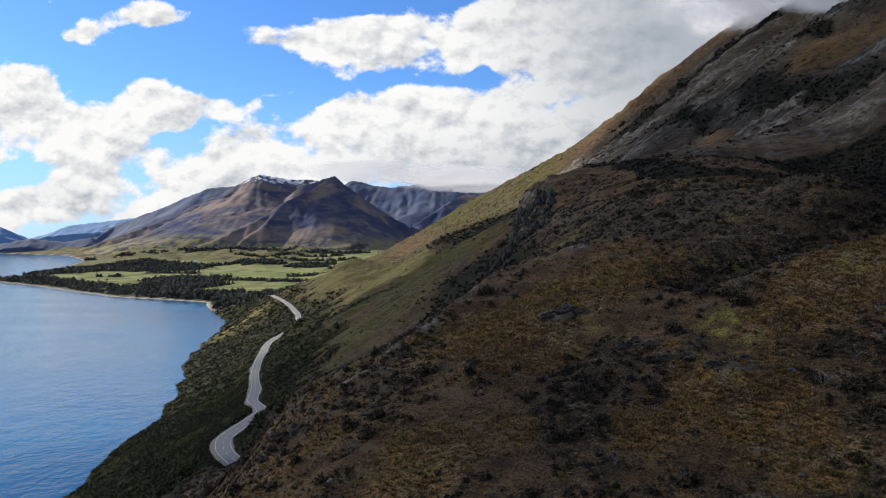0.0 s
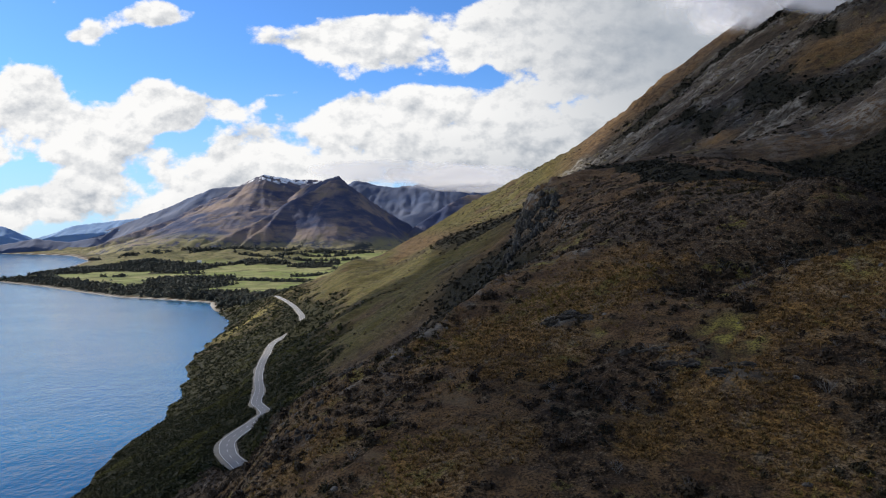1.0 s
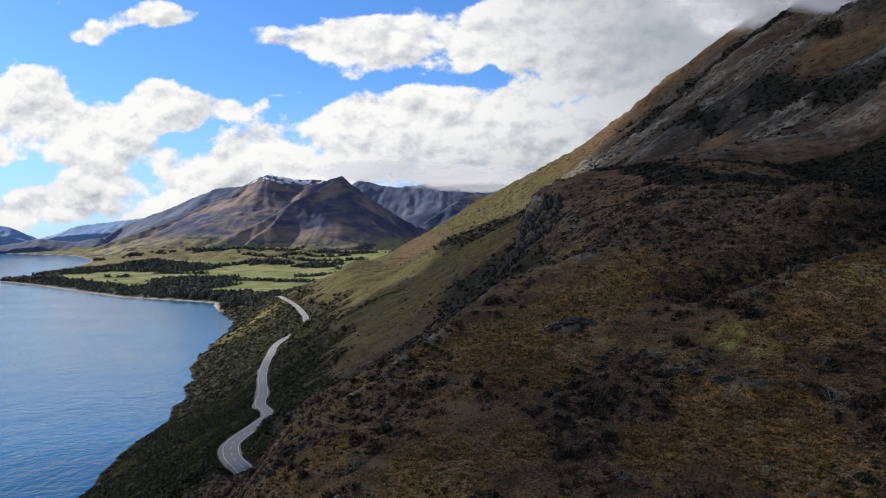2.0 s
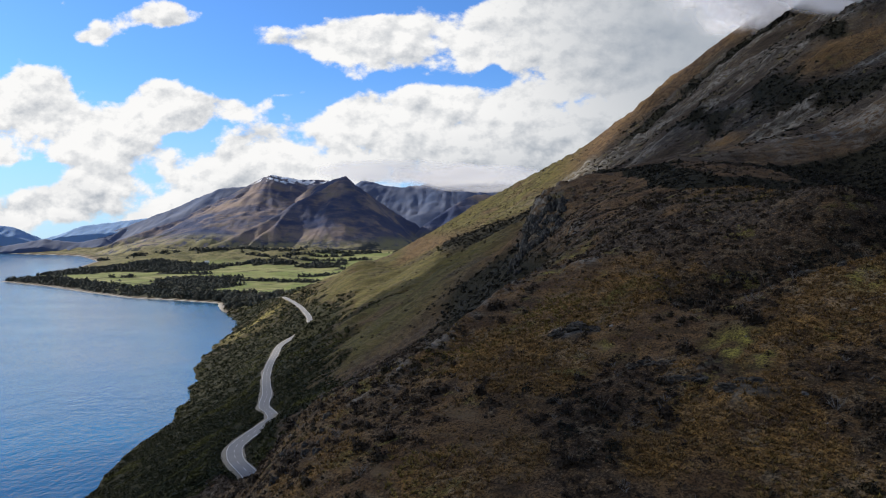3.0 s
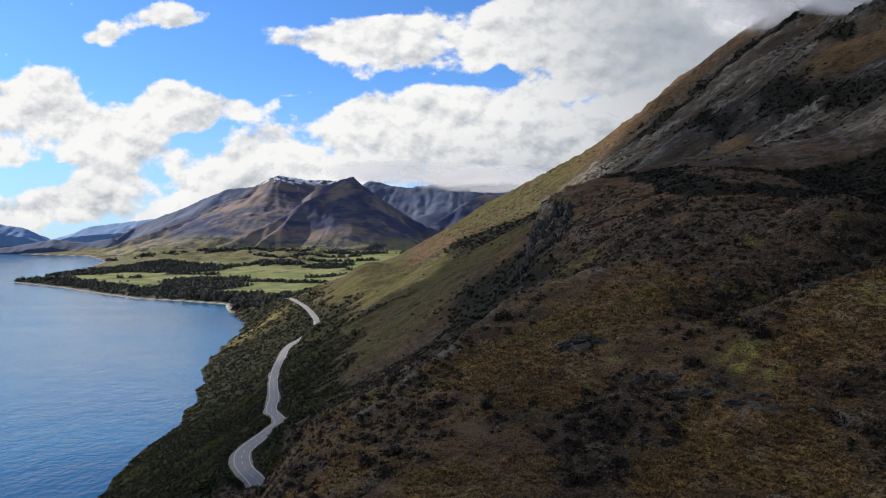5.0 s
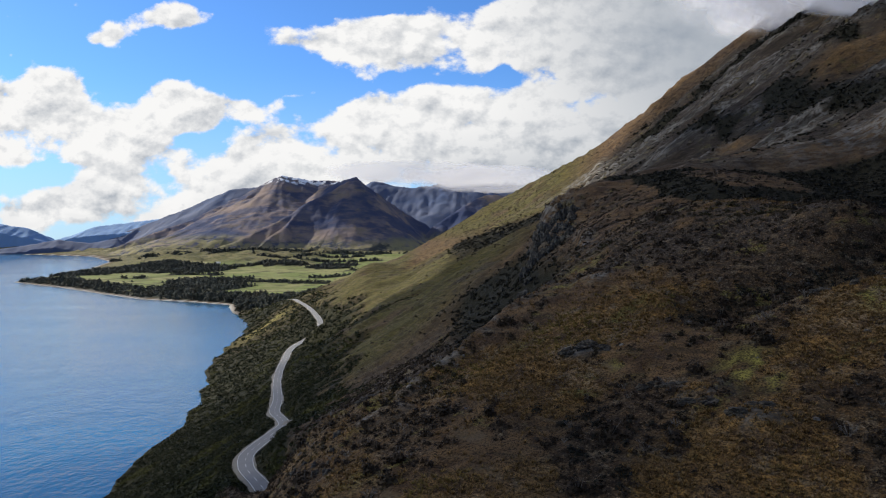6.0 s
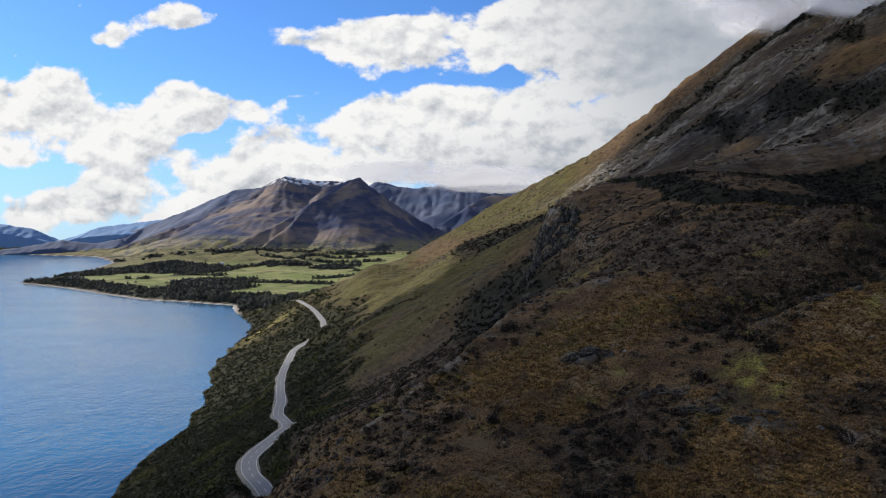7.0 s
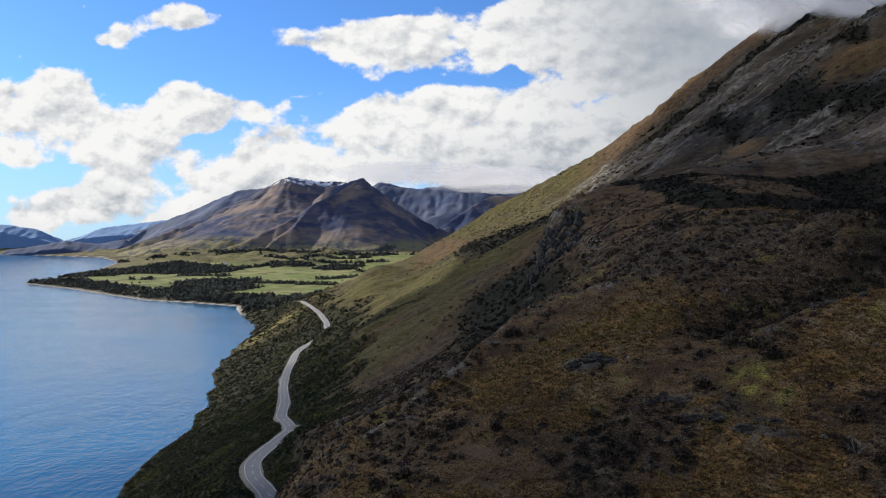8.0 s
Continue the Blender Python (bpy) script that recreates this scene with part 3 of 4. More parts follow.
    # near-black ground under thick scrub, and painted shade in the ravine
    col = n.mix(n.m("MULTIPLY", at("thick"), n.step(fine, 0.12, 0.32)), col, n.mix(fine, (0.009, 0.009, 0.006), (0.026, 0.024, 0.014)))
    pasture = n.mix(n.step(n.noise(p, 0.008, 4), 0.40, 0.60), (0.150, 0.170, 0.056), (0.275, 0.255, 0.115))
    parcel = n.add("ShaderNodeTexVoronoi", {"Vector": n.v("MULTIPLY", p, (1.0, 0.55, 0.0)), "Scale": 0.0065}).outputs["Color"]
    pasture = n.mix(n.m("MULTIPLY", n.add("ShaderNodeSeparateColor", {0: parcel}).outputs[0], 0.75), pasture, (0.170, 0.210, 0.060))
    pasture = n.mix(n.m("MULTIPLY", n.step(n.noise(p, 0.022, 7, 0.66), 0.51, 0.62), 0.85), pasture, (0.092, 0.090, 0.042))
    tufts = n.mix(n.step(n.noise(p, 0.02, 6, 0.65), 0.40, 0.60), (0.105, 0.096, 0.044), (0.195, 0.170, 0.085))
    tufts = n.mix(n.m("MULTIPLY", n.step(n.noise(p, 0.028, 6, 0.7), 0.54, 0.60), 0.85), tufts, (0.040, 0.044, 0.030))
    col = n.mix(at("rough"), col, tufts)
    col = n.mix(at("field"), col, pasture)
    col = n.mix(at("wood"), col, n.mix(big, (0.032, 0.038, 0.026), (0.060, 0.062, 0.036)))
    col = n.mix(at("sand"), col, n.mix(fine, (0.34, 0.32, 0.28), (0.50, 0.47, 0.42)))
    h = n.m("ADD", n.m("ADD", n.m("MULTIPLY", fine, 0.8), mid), n.m("MULTIPLY", grit, 0.3))
    return principled(n, col, 0.95, h, 0.9, 1.3, **{"Specular IOR Level": 0.12})


def water_look(n, p):
    q = n.v("MULTIPLY", p, (0.8, 0.45, 1.0))
    h = n.m("ADD", n.noise(q, 0.30, 4, 0.6), n.m("MULTIPLY", n.noise(q, 0.06, 3, 0.5), 1.5))
    calm = n.noise(n.v("MULTIPLY", p, (0.5, 1.0, 1.0)), 0.006, 4)
    col = n.mix(n.step(calm, 0.35, 0.65), (0.004, 0.080, 0.178), (0.008, 0.101, 0.212))
    return principled(n, col, n.m("ADD", 0.05, n.m("MULTIPLY", calm, 0.20)), h, 0.40, 1.0, IOR=1.33)


def mountain_look(n, p, heath=0.51):
    big = n.noise(p, 0.0035, 6, 0.6)
    small = n.noise(p, 0.02, 7, 0.62)
    slant = n.noise(n.v("MULTIPLY", p, (0.35, 1.0, 1.0)), 0.009, 8, 0.64)
    patch = n.noise(n.v("MULTIPLY", p, (0.55, 1.0, 1.5)), 0.0052, 6, 0.62)
    z = n.add("ShaderNodeSeparateXYZ", {0: p}).outputs[2]
    # the blue and violet in these slope colours is distance haze
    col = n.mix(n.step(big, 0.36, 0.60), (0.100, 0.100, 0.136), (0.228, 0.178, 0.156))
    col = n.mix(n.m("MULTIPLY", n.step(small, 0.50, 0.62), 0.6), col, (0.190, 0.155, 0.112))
    # blue-dark streaks and heath patches, which also carry the slopes' shade in colour
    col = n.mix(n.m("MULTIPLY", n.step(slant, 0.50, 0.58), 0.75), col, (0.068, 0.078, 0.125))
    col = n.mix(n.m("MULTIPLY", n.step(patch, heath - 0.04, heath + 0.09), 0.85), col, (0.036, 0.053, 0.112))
    low = n.step(n.m("ADD", z, n.m("MULTIPLY", big, 160.0)), 255.0, 185.0)
    col = n.mix(n.m("MULTIPLY", low, n.step(small, 0.34, 0.52)), col, n.mix(big, (0.165, 0.160, 0.080), (0.300, 0.255, 0.150)))
    scrub = n.m("MULTIPLY", low, n.m("MULTIPLY", n.step(n.noise(n.v("MULTIPLY", p, (0.5, 1.0, 1.0)), 0.013, 7, 0.7), 0.52, 0.58), 0.9))
    col = n.mix(scrub, col, (0.036, 0.044, 0.050))
    snow = n.m("MULTIPLY", n.step(n.m("ADD", z, n.m("MULTIPLY", slant, 90.0)), 512.0, 528.0), n.step(small, 0.47, 0.54))
    col = n.mix(snow, col, (0.80, 0.82, 0.86))
    return principled(n, col, 0.95, n.m("ADD", slant, n.m("MULTIPLY", small, 0.8)), 0.8, 12.0, **{"Specular IOR Level": 0.1})


def leaf_look(dark, light, accent=None):
    def build(n, p):
        r = n.add("ShaderNodeNewGeometry").outputs["Random Per Island"]
        o = n.add("ShaderNodeObjectInfo").outputs["Random"]
        f = n.m("ADD", n.m("MULTIPLY", r, 0.7), n.m("MULTIPLY", n.noise(p, 0.15, 3), 0.6))
        col = n.mix(n.step(f, 0.25, 0.95), dark, light)
        if accent:
            col = n.mix(n.m("MULTIPLY", n.step(n.noise(p, 0.035, 3), 0.52, 0.66), 0.75), col, accent)
        col = n.mix(n.m("MULTIPLY", o, 0.25), col, dark)
        return principled(n, col, 0.85, **{"Specular IOR Level": 0.15})
    return build


def cloud_look(limit, scale, ragged, tone=0.82):
    return lambda n, p: vapour(n, p, limit, scale, ragged, tone)


def vapour(n, p, limit, scale, ragged, white):
    thick = n.add("ShaderNodeAttribute", {}, attribute_name="thick").outputs["Fac"]
    wisp = n.noise(n.v("MULTIPLY", p, (1.0, 1.0, 1.3)), scale, 6, 0.58)
    wisp2 = n.noise(n.v("MULTIPLY", p, (1.0, 1.0, 1.4)), 0.0028, 3, 0.5)
    f = n.m("ADD", n.m("MULTIPLY", thick, 1.5), n.m("ADD", n.m("MULTIPLY", n.m("SUBTRACT", wisp, 0.5), ragged), n.m("MULTIPLY", n.m("SUBTRACT", wisp2, 0.5), ragged)))
    f = n.m("MULTIPLY", n.m("MULTIPLY", n.step(f, 0.30, 1.5), n.step(thick, 0.0, 0.45)), limit)
    tone = (white, white, white * 1.03, 1)
    body = n.add("ShaderNodeMixShader", {0: 0.7, 1: n.add("ShaderNodeBsdfDiffuse", {0: tone}).outputs[0], 2: n.add("ShaderNodeBsdfTranslucent", {0: tone}).outputs[0]}).outputs[0]
    return n.add("ShaderNodeMixShader", {0: f, 1: n.add("ShaderNodeBsdfTransparent").outputs[0], 2: body}).outputs[0]


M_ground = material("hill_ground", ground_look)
M_water = material("lake_water", water_look)
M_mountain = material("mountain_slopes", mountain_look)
# pyramid copy: denser dark patches put its shaded face into the colour
M_pyramid = material("shade_tinted_slopes", lambda n, p: mountain_look(n, p, 0.475))
# distance haze of the farthest ranges is mixed into these two blue base colours
M_blue_haze = material("blue_haze_slopes", lambda n, p: principled(n, n.mix(n.step(n.noise(p, 0.006, 6), 0.3, 0.7), (0.036, 0.064, 0.140), (0.090, 0.108, 0.168)), 0.95, n.noise(p, 0.012, 6), 0.3, 8.0))
M_haze = material("far_haze_slopes", lambda n, p: principled(n, n.mix(n.noise(p, 0.006, 6), (0.13, 0.24, 0.43), (0.18, 0.30, 0.49)), 0.95))
M_asphalt = material("chip_seal", lambda n, p: principled(n, n.mix(n.noise(p, 0.35, 6), (0.155, 0.155, 0.16), (0.235, 0.235, 0.235)), 0.9, n.noise(p, 8.0), 0.2, 0.02))
M_gravel = material("road_gravel", lambda n, p: principled(n, n.mix(n.noise(p, 0.6, 6), (0.13, 0.115, 0.09), (0.27, 0.25, 0.21)), 0.95, n.noise(p, 3.0), 0.5, 0.1))
M_paint = material("road_paint", lambda n, p: principled(n, n.mix(n.noise(p, 1.5, 5), (0.55, 0.55, 0.53), (0.78, 0.78, 0.76)), 0.7))
M_bush = material("bush_leaves", leaf_look((0.012, 0.015, 0.006), (0.028, 0.032, 0.010), (0.086, 0.084, 0.018)))
M_scrub = material("scrub_twigs", leaf_look((0.013, 0.009, 0.006), (0.060, 0.043, 0.028), (0.038, 0.033, 0.014)))
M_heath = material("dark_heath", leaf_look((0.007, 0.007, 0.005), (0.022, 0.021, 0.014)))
M_tussock = material("tussock_blades", leaf_look((0.072, 0.042, 0.016), (0.240, 0.152, 0.058), (0.185, 0.145, 0.036)))
# leaf colours paled and blued to include the distance haze
M_pine = material("tree_leaves", leaf_look((0.034, 0.043, 0.040), (0.082, 0.088, 0.070), (0.115, 0.105, 0.075)))
M_bark = material("bark", lambda n, p: principled(n, n.mix(n.noise(p, 2.0, 5), (0.06, 0.05, 0.04), (0.16, 0.14, 0.12)), 0.95))
M_deadwood = material("dead_twigs", lambda n, p: principled(n, n.mix(n.noise(p, 1.5, 5), (0.09, 0.085, 0.08), (0.22, 0.205, 0.19)), 0.9))
M_stone = material("schist", lambda n, p: principled(n, n.mix(n.step(n.noise(n.v("MULTIPLY", p, (1, 1, 2.5)), 0.8, 7, 0.65), 0.36, 0.62), (0.042, 0.038, 0.032), (0.165, 0.15, 0.128)), 0.9, n.noise(p, 1.2, 8, 0.65), 0.7, 0.3))
M_cliff = material("dark_schist", lambda n, p: principled(n, n.mix(n.step(n.noise(n.v("MULTIPLY", p, (1, 1, 0.35)), 0.6, 8, 0.7), 0.40, 0.66), (0.020, 0.018, 0.015), (0.098, 0.088, 0.072)), 0.92, n.noise(n.v("MULTIPLY", p, (1, 1, 0.4)), 1.2, 8, 0.65), 0.9, 0.5))
M_slab = material("lichened_schist", lambda n, p: principled(n, n.mix(n.step(n.noise(n.v("MULTIPLY", p, (1, 1, 2.0)), 1.1, 8, 0.7), 0.44, 0.64), (0.025, 0.021, 0.016), (0.088, 0.077, 0.060)), 0.95, n.noise(p, 2.2, 8, 0.7), 0.9, 0.4))
M_cloud = material("cloud_vapour", cloud_look(0.52, 0.016, 1.8))
M_storm = material("dense_cloud_vapour", cloud_look(0.8, 0.016, 1.8))
M_mist = material("mist", cloud_look(0.78, 0.014, 2.1, 0.88))
M_far_mist = material("far_mist", cloud_look(0.72, 0.006, 2.4, 0.64))

# ---------------------------------------------------------------- ground, lake, far mountains
GX = spread(-4600, 4600, 30, 0.8, 62)
GY = np.concatenate([np.linspace(-1800, 56, 42)[:-1], spread(56, 4850, 100, 0.8, 62)])
X, Y, Z = ground_height(GX, GY)
LAKE = sheet(Y)
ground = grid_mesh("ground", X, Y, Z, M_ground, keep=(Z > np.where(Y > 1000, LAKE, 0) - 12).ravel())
tagged(ground, "steep hillside of tussock and scrub falling to the lake", "hillside", kind="structure")



def give(ob, **values):
    """Stores values at the points of a mesh."""
    for k, v in values.items():
        ob.data.attributes.new(k, "FLOAT", "POINT").data.foreach_set("value", np.asarray(v, np.float32))


co = np.empty(len(ground.data.vertices) * 3, np.float32)
ground.data.vertices.foreach_get("co", co)
co = co.reshape(-1, 3).astype(float)
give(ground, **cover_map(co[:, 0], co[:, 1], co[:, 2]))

lx, ly = spread(-4600, 600, -200, 12, 200), spread(-1800, 4850, 300, 12, 300)
lx, ly = np.meshgrid(lx, ly)
water = grid_mesh("water", lx, ly, np.where(ly > 900, sheet(ly), 0), M_water)
tagged(water, "wide blue lake with light ripples", "lake", kind="structure")


def ridge_mountain(name, box, ridges, fall, rough, label, step=11.0, seed=1, floor=-40, mat=None):
    """A mountain from its ridge lines: the ground falls away from each line, cut by gullies."""
    x0, x1, y0, y1 = box
    xs, ys = np.arange(x0, x1, step), np.arange(y0, y1, step)
    x, y = np.meshgrid(xs, ys)
    wx, wy = x + 9 * fbm(x, y, 120, 3, seed + 5), y + 9 * fbm(x, y, 120, 3, seed + 9)
    z, down, along, run = np.full(x.shape, -1e3), np.zeros(x.shape), np.zeros(x.shape), 0.0
    for line in ridges:
        for (ax, ay, az), (bx, by, bz) in zip(line, line[1:]):
            dx, dy = bx - ax, by - ay
            t = np.clip(((wx - ax) * dx + (wy - ay) * dy) / (dx * dx + dy * dy), 0, 1)
            d = np.hypot(wx - ax - t * dx, wy - ay - t * dy)
            turn = np.arctan2(wy - ay - t * dy, wx - ax - t * dx)
            here = az + t * (bz - az) - fall * d * (1 - 0.00035 * np.minimum(d, 900))
            best = here > z
            z, down = np.where(best, here, z), np.where(best, d, down)
            along = np.where(best, run + t * math.hypot(dx, dy) + 90 * turn, along)
            run += math.hypot(dx, dy)
    # gullies run straight down from the ridges
    cut = fbm(along, down * 0.16, 75, 4, seed, 0.5, ridged=True) - 0.7
    z = z + smooth(0, 110, down) * rough * 1.05 * cut + rough * 0.5 * (fbm(x, y, 90, 4, seed + 3, 0.5, ridged=True) - 0.7)
    edge = np.minimum(np.minimum(x - x0, x1 - x), np.minimum(y - y0, y1 - y))
    z = z - 160 * (1 - smooth(0, 260, edge)) * (y < y1 - 260)
    ob = grid_mesh(name, x, y, z, mat or M_mountain, keep=(z > floor).ravel())
    return tagged(ob, label, "mountain")


def spot(u, v, d):
    """A point by its slopes to the side and upwards, d metres up the lake."""
    return (u * d, d, 110 + v * d)


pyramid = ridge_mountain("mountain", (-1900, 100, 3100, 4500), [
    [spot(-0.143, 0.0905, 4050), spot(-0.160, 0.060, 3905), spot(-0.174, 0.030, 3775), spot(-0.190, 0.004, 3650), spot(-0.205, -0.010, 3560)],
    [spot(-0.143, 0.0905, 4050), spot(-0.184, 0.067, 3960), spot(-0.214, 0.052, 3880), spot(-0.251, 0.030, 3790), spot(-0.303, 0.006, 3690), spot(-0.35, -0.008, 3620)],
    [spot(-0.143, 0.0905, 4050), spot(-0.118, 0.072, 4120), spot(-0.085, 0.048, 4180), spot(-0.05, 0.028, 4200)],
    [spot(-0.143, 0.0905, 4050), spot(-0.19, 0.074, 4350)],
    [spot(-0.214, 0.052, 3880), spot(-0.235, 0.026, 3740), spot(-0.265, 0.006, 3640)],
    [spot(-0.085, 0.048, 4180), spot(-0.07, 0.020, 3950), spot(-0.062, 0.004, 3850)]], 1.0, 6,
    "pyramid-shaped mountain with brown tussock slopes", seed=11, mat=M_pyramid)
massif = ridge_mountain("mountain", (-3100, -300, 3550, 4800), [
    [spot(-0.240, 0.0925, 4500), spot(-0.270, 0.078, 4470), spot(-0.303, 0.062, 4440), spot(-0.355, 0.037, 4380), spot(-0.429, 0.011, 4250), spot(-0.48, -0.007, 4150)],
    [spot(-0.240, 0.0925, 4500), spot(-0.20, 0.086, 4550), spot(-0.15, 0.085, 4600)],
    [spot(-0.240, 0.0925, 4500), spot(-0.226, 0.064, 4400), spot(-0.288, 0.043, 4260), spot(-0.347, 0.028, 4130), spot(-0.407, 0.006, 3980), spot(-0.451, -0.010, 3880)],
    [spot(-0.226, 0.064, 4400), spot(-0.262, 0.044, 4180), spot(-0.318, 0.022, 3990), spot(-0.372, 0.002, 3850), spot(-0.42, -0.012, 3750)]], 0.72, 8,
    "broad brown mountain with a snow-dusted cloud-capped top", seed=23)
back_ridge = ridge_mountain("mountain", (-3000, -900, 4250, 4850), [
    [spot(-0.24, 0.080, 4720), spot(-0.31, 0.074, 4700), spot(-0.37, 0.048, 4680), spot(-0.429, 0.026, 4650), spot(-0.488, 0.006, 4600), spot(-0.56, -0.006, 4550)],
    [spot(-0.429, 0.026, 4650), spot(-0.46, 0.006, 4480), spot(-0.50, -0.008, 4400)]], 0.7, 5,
    "mountain ridge running down to the lake, tinted blue for haze", seed=29, mat=M_blue_haze)
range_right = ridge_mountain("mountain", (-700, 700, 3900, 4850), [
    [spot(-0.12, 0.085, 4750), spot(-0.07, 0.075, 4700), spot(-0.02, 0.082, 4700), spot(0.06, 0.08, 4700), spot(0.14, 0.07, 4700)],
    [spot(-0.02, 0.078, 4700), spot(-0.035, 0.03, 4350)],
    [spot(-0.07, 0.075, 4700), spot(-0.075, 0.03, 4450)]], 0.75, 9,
    "rugged mountains at the valley head under cloud, tinted blue for haze", seed=37, mat=M_blue_haze)
spur_right = ridge_mountain("mountain", (-400, 500, 3700, 4450), [
    [spot(0.06, 0.066, 4350), spot(0.028, 0.066, 4300), spot(0.0, 0.052, 4200), spot(-0.03, 0.032, 4100), spot(-0.06, 0.014, 4020)],
    [spot(0.028, 0.066, 4300), spot(0.02, 0.02, 4000)]], 0.8, 6,
    "brown ridge below the cloud at the valley head", seed=43)
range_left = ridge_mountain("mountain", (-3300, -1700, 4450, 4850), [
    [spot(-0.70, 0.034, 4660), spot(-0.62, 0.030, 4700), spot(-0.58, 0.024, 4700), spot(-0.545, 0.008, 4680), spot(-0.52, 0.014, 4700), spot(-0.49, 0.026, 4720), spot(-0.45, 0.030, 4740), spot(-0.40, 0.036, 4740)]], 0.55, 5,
    "distant mountains across the lake, tinted pale blue for haze", seed=51, mat=M_haze)
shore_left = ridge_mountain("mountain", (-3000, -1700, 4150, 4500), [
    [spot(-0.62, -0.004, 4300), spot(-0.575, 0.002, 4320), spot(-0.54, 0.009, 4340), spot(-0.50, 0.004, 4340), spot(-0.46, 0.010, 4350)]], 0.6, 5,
    "low hills along the far shore, tinted blue for haze", seed=57, mat=M_blue_haze)


# ---------------------------------------------------------------- clouds that touch the ground or shade it
def sliced_cloud(slices, label, dense=1.5, cells=26, mat=None):
    """A cloud as a few veils of vapour one behind the other, thin at the rims."""
    ob = new("cloud")
    for (cx, cy, cz), (hx, hz), lean in slices:
        co, faces, thick = [], [], []
        for j in range(cells + 1):
            for i in range(cells + 1):
                u, v = 2 * i / cells - 1, 2 * j / cells - 1
                co.append((cx + u * hx, cy + lean * u * hx - 1.0 * v * hz + 18 * math.sin(3 * u + cy) + 12 * math.cos(2.5 * v + cx), cz + v * hz))
                thick.append(dense * max(0.0, 1 - (abs(u) ** 2.4 + abs(v) ** 2.4)))
        for j in range(cells):
            for i in range(cells):
                k = j * (cells + 1) + i
                faces.append((k, k + 1, k + cells + 2, k + cells + 1))
        me = bpy.data.meshes.new("veil")
        me.from_pydata(co, [], faces)
        me.polygons.foreach_set("use_smooth", [True] * len(faces))
        me.materials.append(mat or M_mist)
        veil = new("veil", me)
        veil.parent = ob
        give(veil, thick=thick)
    return tagged(ob, label, "cloud")


sliced_cloud([((430, 880, 444), (200, 88), 0.2), ((450, 930, 456), (220, 92), 0.2), ((475, 980, 470), (240, 96), 0.2), ((540, 1080, 515), (320, 120), 0.1), ((340, 585, 332), (130, 32), 0.1), ((335, 612, 331), (100, 25), 0.1)],
             "grey cloud drifting over the mountain's upper slopes")
sliced_cloud([((60, 4260, 490), (480, 75), 0.0), ((-300, 4470, 540), (560, 70), 0.0), ((150, 4560, 500), (520, 90), 0.0)], "low cloud lying on the far summits", dense=1.25, mat=M_far_mist)


def shade_cloud(cx, cy, cz, hx, hy, hz, label, seed, mat=None):
    """A flat-based cumulus, lumpy on top."""
    xs, ys = np.linspace(-1, 1, 70), np.linspace(-1, 1, 70)
    u, v = np.meshgrid(xs, ys)
    r = np.sqrt(u * u + v * v) / (0.86 + 0.14 * fbm(u * 100, v * 100, 45, 3, seed))
    body = np.sqrt(np.clip(1 - r * r, 0, 1))
    top = hz * body * (0.7 + 0.35 * fbm(u * hx, v * hy, 160, 4, seed + 3, ridged=True))
    low = -0.25 * hz * body + 8 * fbm(u * hx, v * hy, 90, 3, seed + 7)
    ob = grid_mesh("cloud", np.tile(cx + u * hx, (2, 1)), np.tile(cy + v * hy, (2, 1)), cz + np.concatenate([top, low]), mat or M_cloud, keep=(np.tile(r, (2, 1)) < 0.98).ravel())
    cut = np.empty(len(ob.data.vertices) * 3, np.float32)
    ob.data.vertices.foreach_get("co", cut)
    cut = cut.reshape(-1, 3)
    rr = np.hypot((cut[:, 0] - cx) / hx, (cut[:, 1] - cy) / hy)
    give(ob, thick=1.2 * (1 - smooth(0.6, 1.0, rr)))
    return tagged(ob, label, "cloud")


# clouds out of view, placed towards the sun for the shadows they cast
shade_cloud(-930, 580, 650, 700, 630, 110, "unseen heavy cumulus that shades the near hillside", 201)
shade_cloud(-335, 1040, 650, 430, 330, 70, "unseen cumulus that shades the mountain's upper slopes", 211)

# added beyond the camera's reach only to darken the pyramid's right face
shade_cloud(-3215, 5075, 1790, 255, 330, 90, "unseen cumulus added to shade the pyramid mountain", 221, M_storm)

# >>> vegetation
# ---------------------------------------------------------------- road
def ground_z(x, y):
    """Height of the ground sheet at places x, y."""
    i = np.clip(np.searchsorted(GX, x) - 1, 0, len(GX) - 2)
    j = np.clip(np.searchsorted(GY, y) - 1, 0, len(GY) - 2)
    u, v = (x - GX[i]) / (GX[i + 1] - GX[i]), (y - GY[j]) / (GY[j + 1] - GY[j])
    return (Z[j, i] * (1 - u) + Z[j, i + 1] * u) * (1 - v) + (Z[j + 1, i] * (1 - u) + Z[j + 1, i + 1] * u) * v


def part(name, bm, mat, parent, label=""):
    me = bpy.data.meshes.new(name)
    bm.to_mesh(me)
    bm.free()
    me.materials.append(mat)
    ob = new(name, me)
    ob.parent = parent
    return tagged(ob, label)


side = np.gradient(ROAD_LINE[:, :2], axis=0)
side = np.stack([side[:, 1], -side[:, 0]], 1) / np.hypot(*side.T)[:, None]


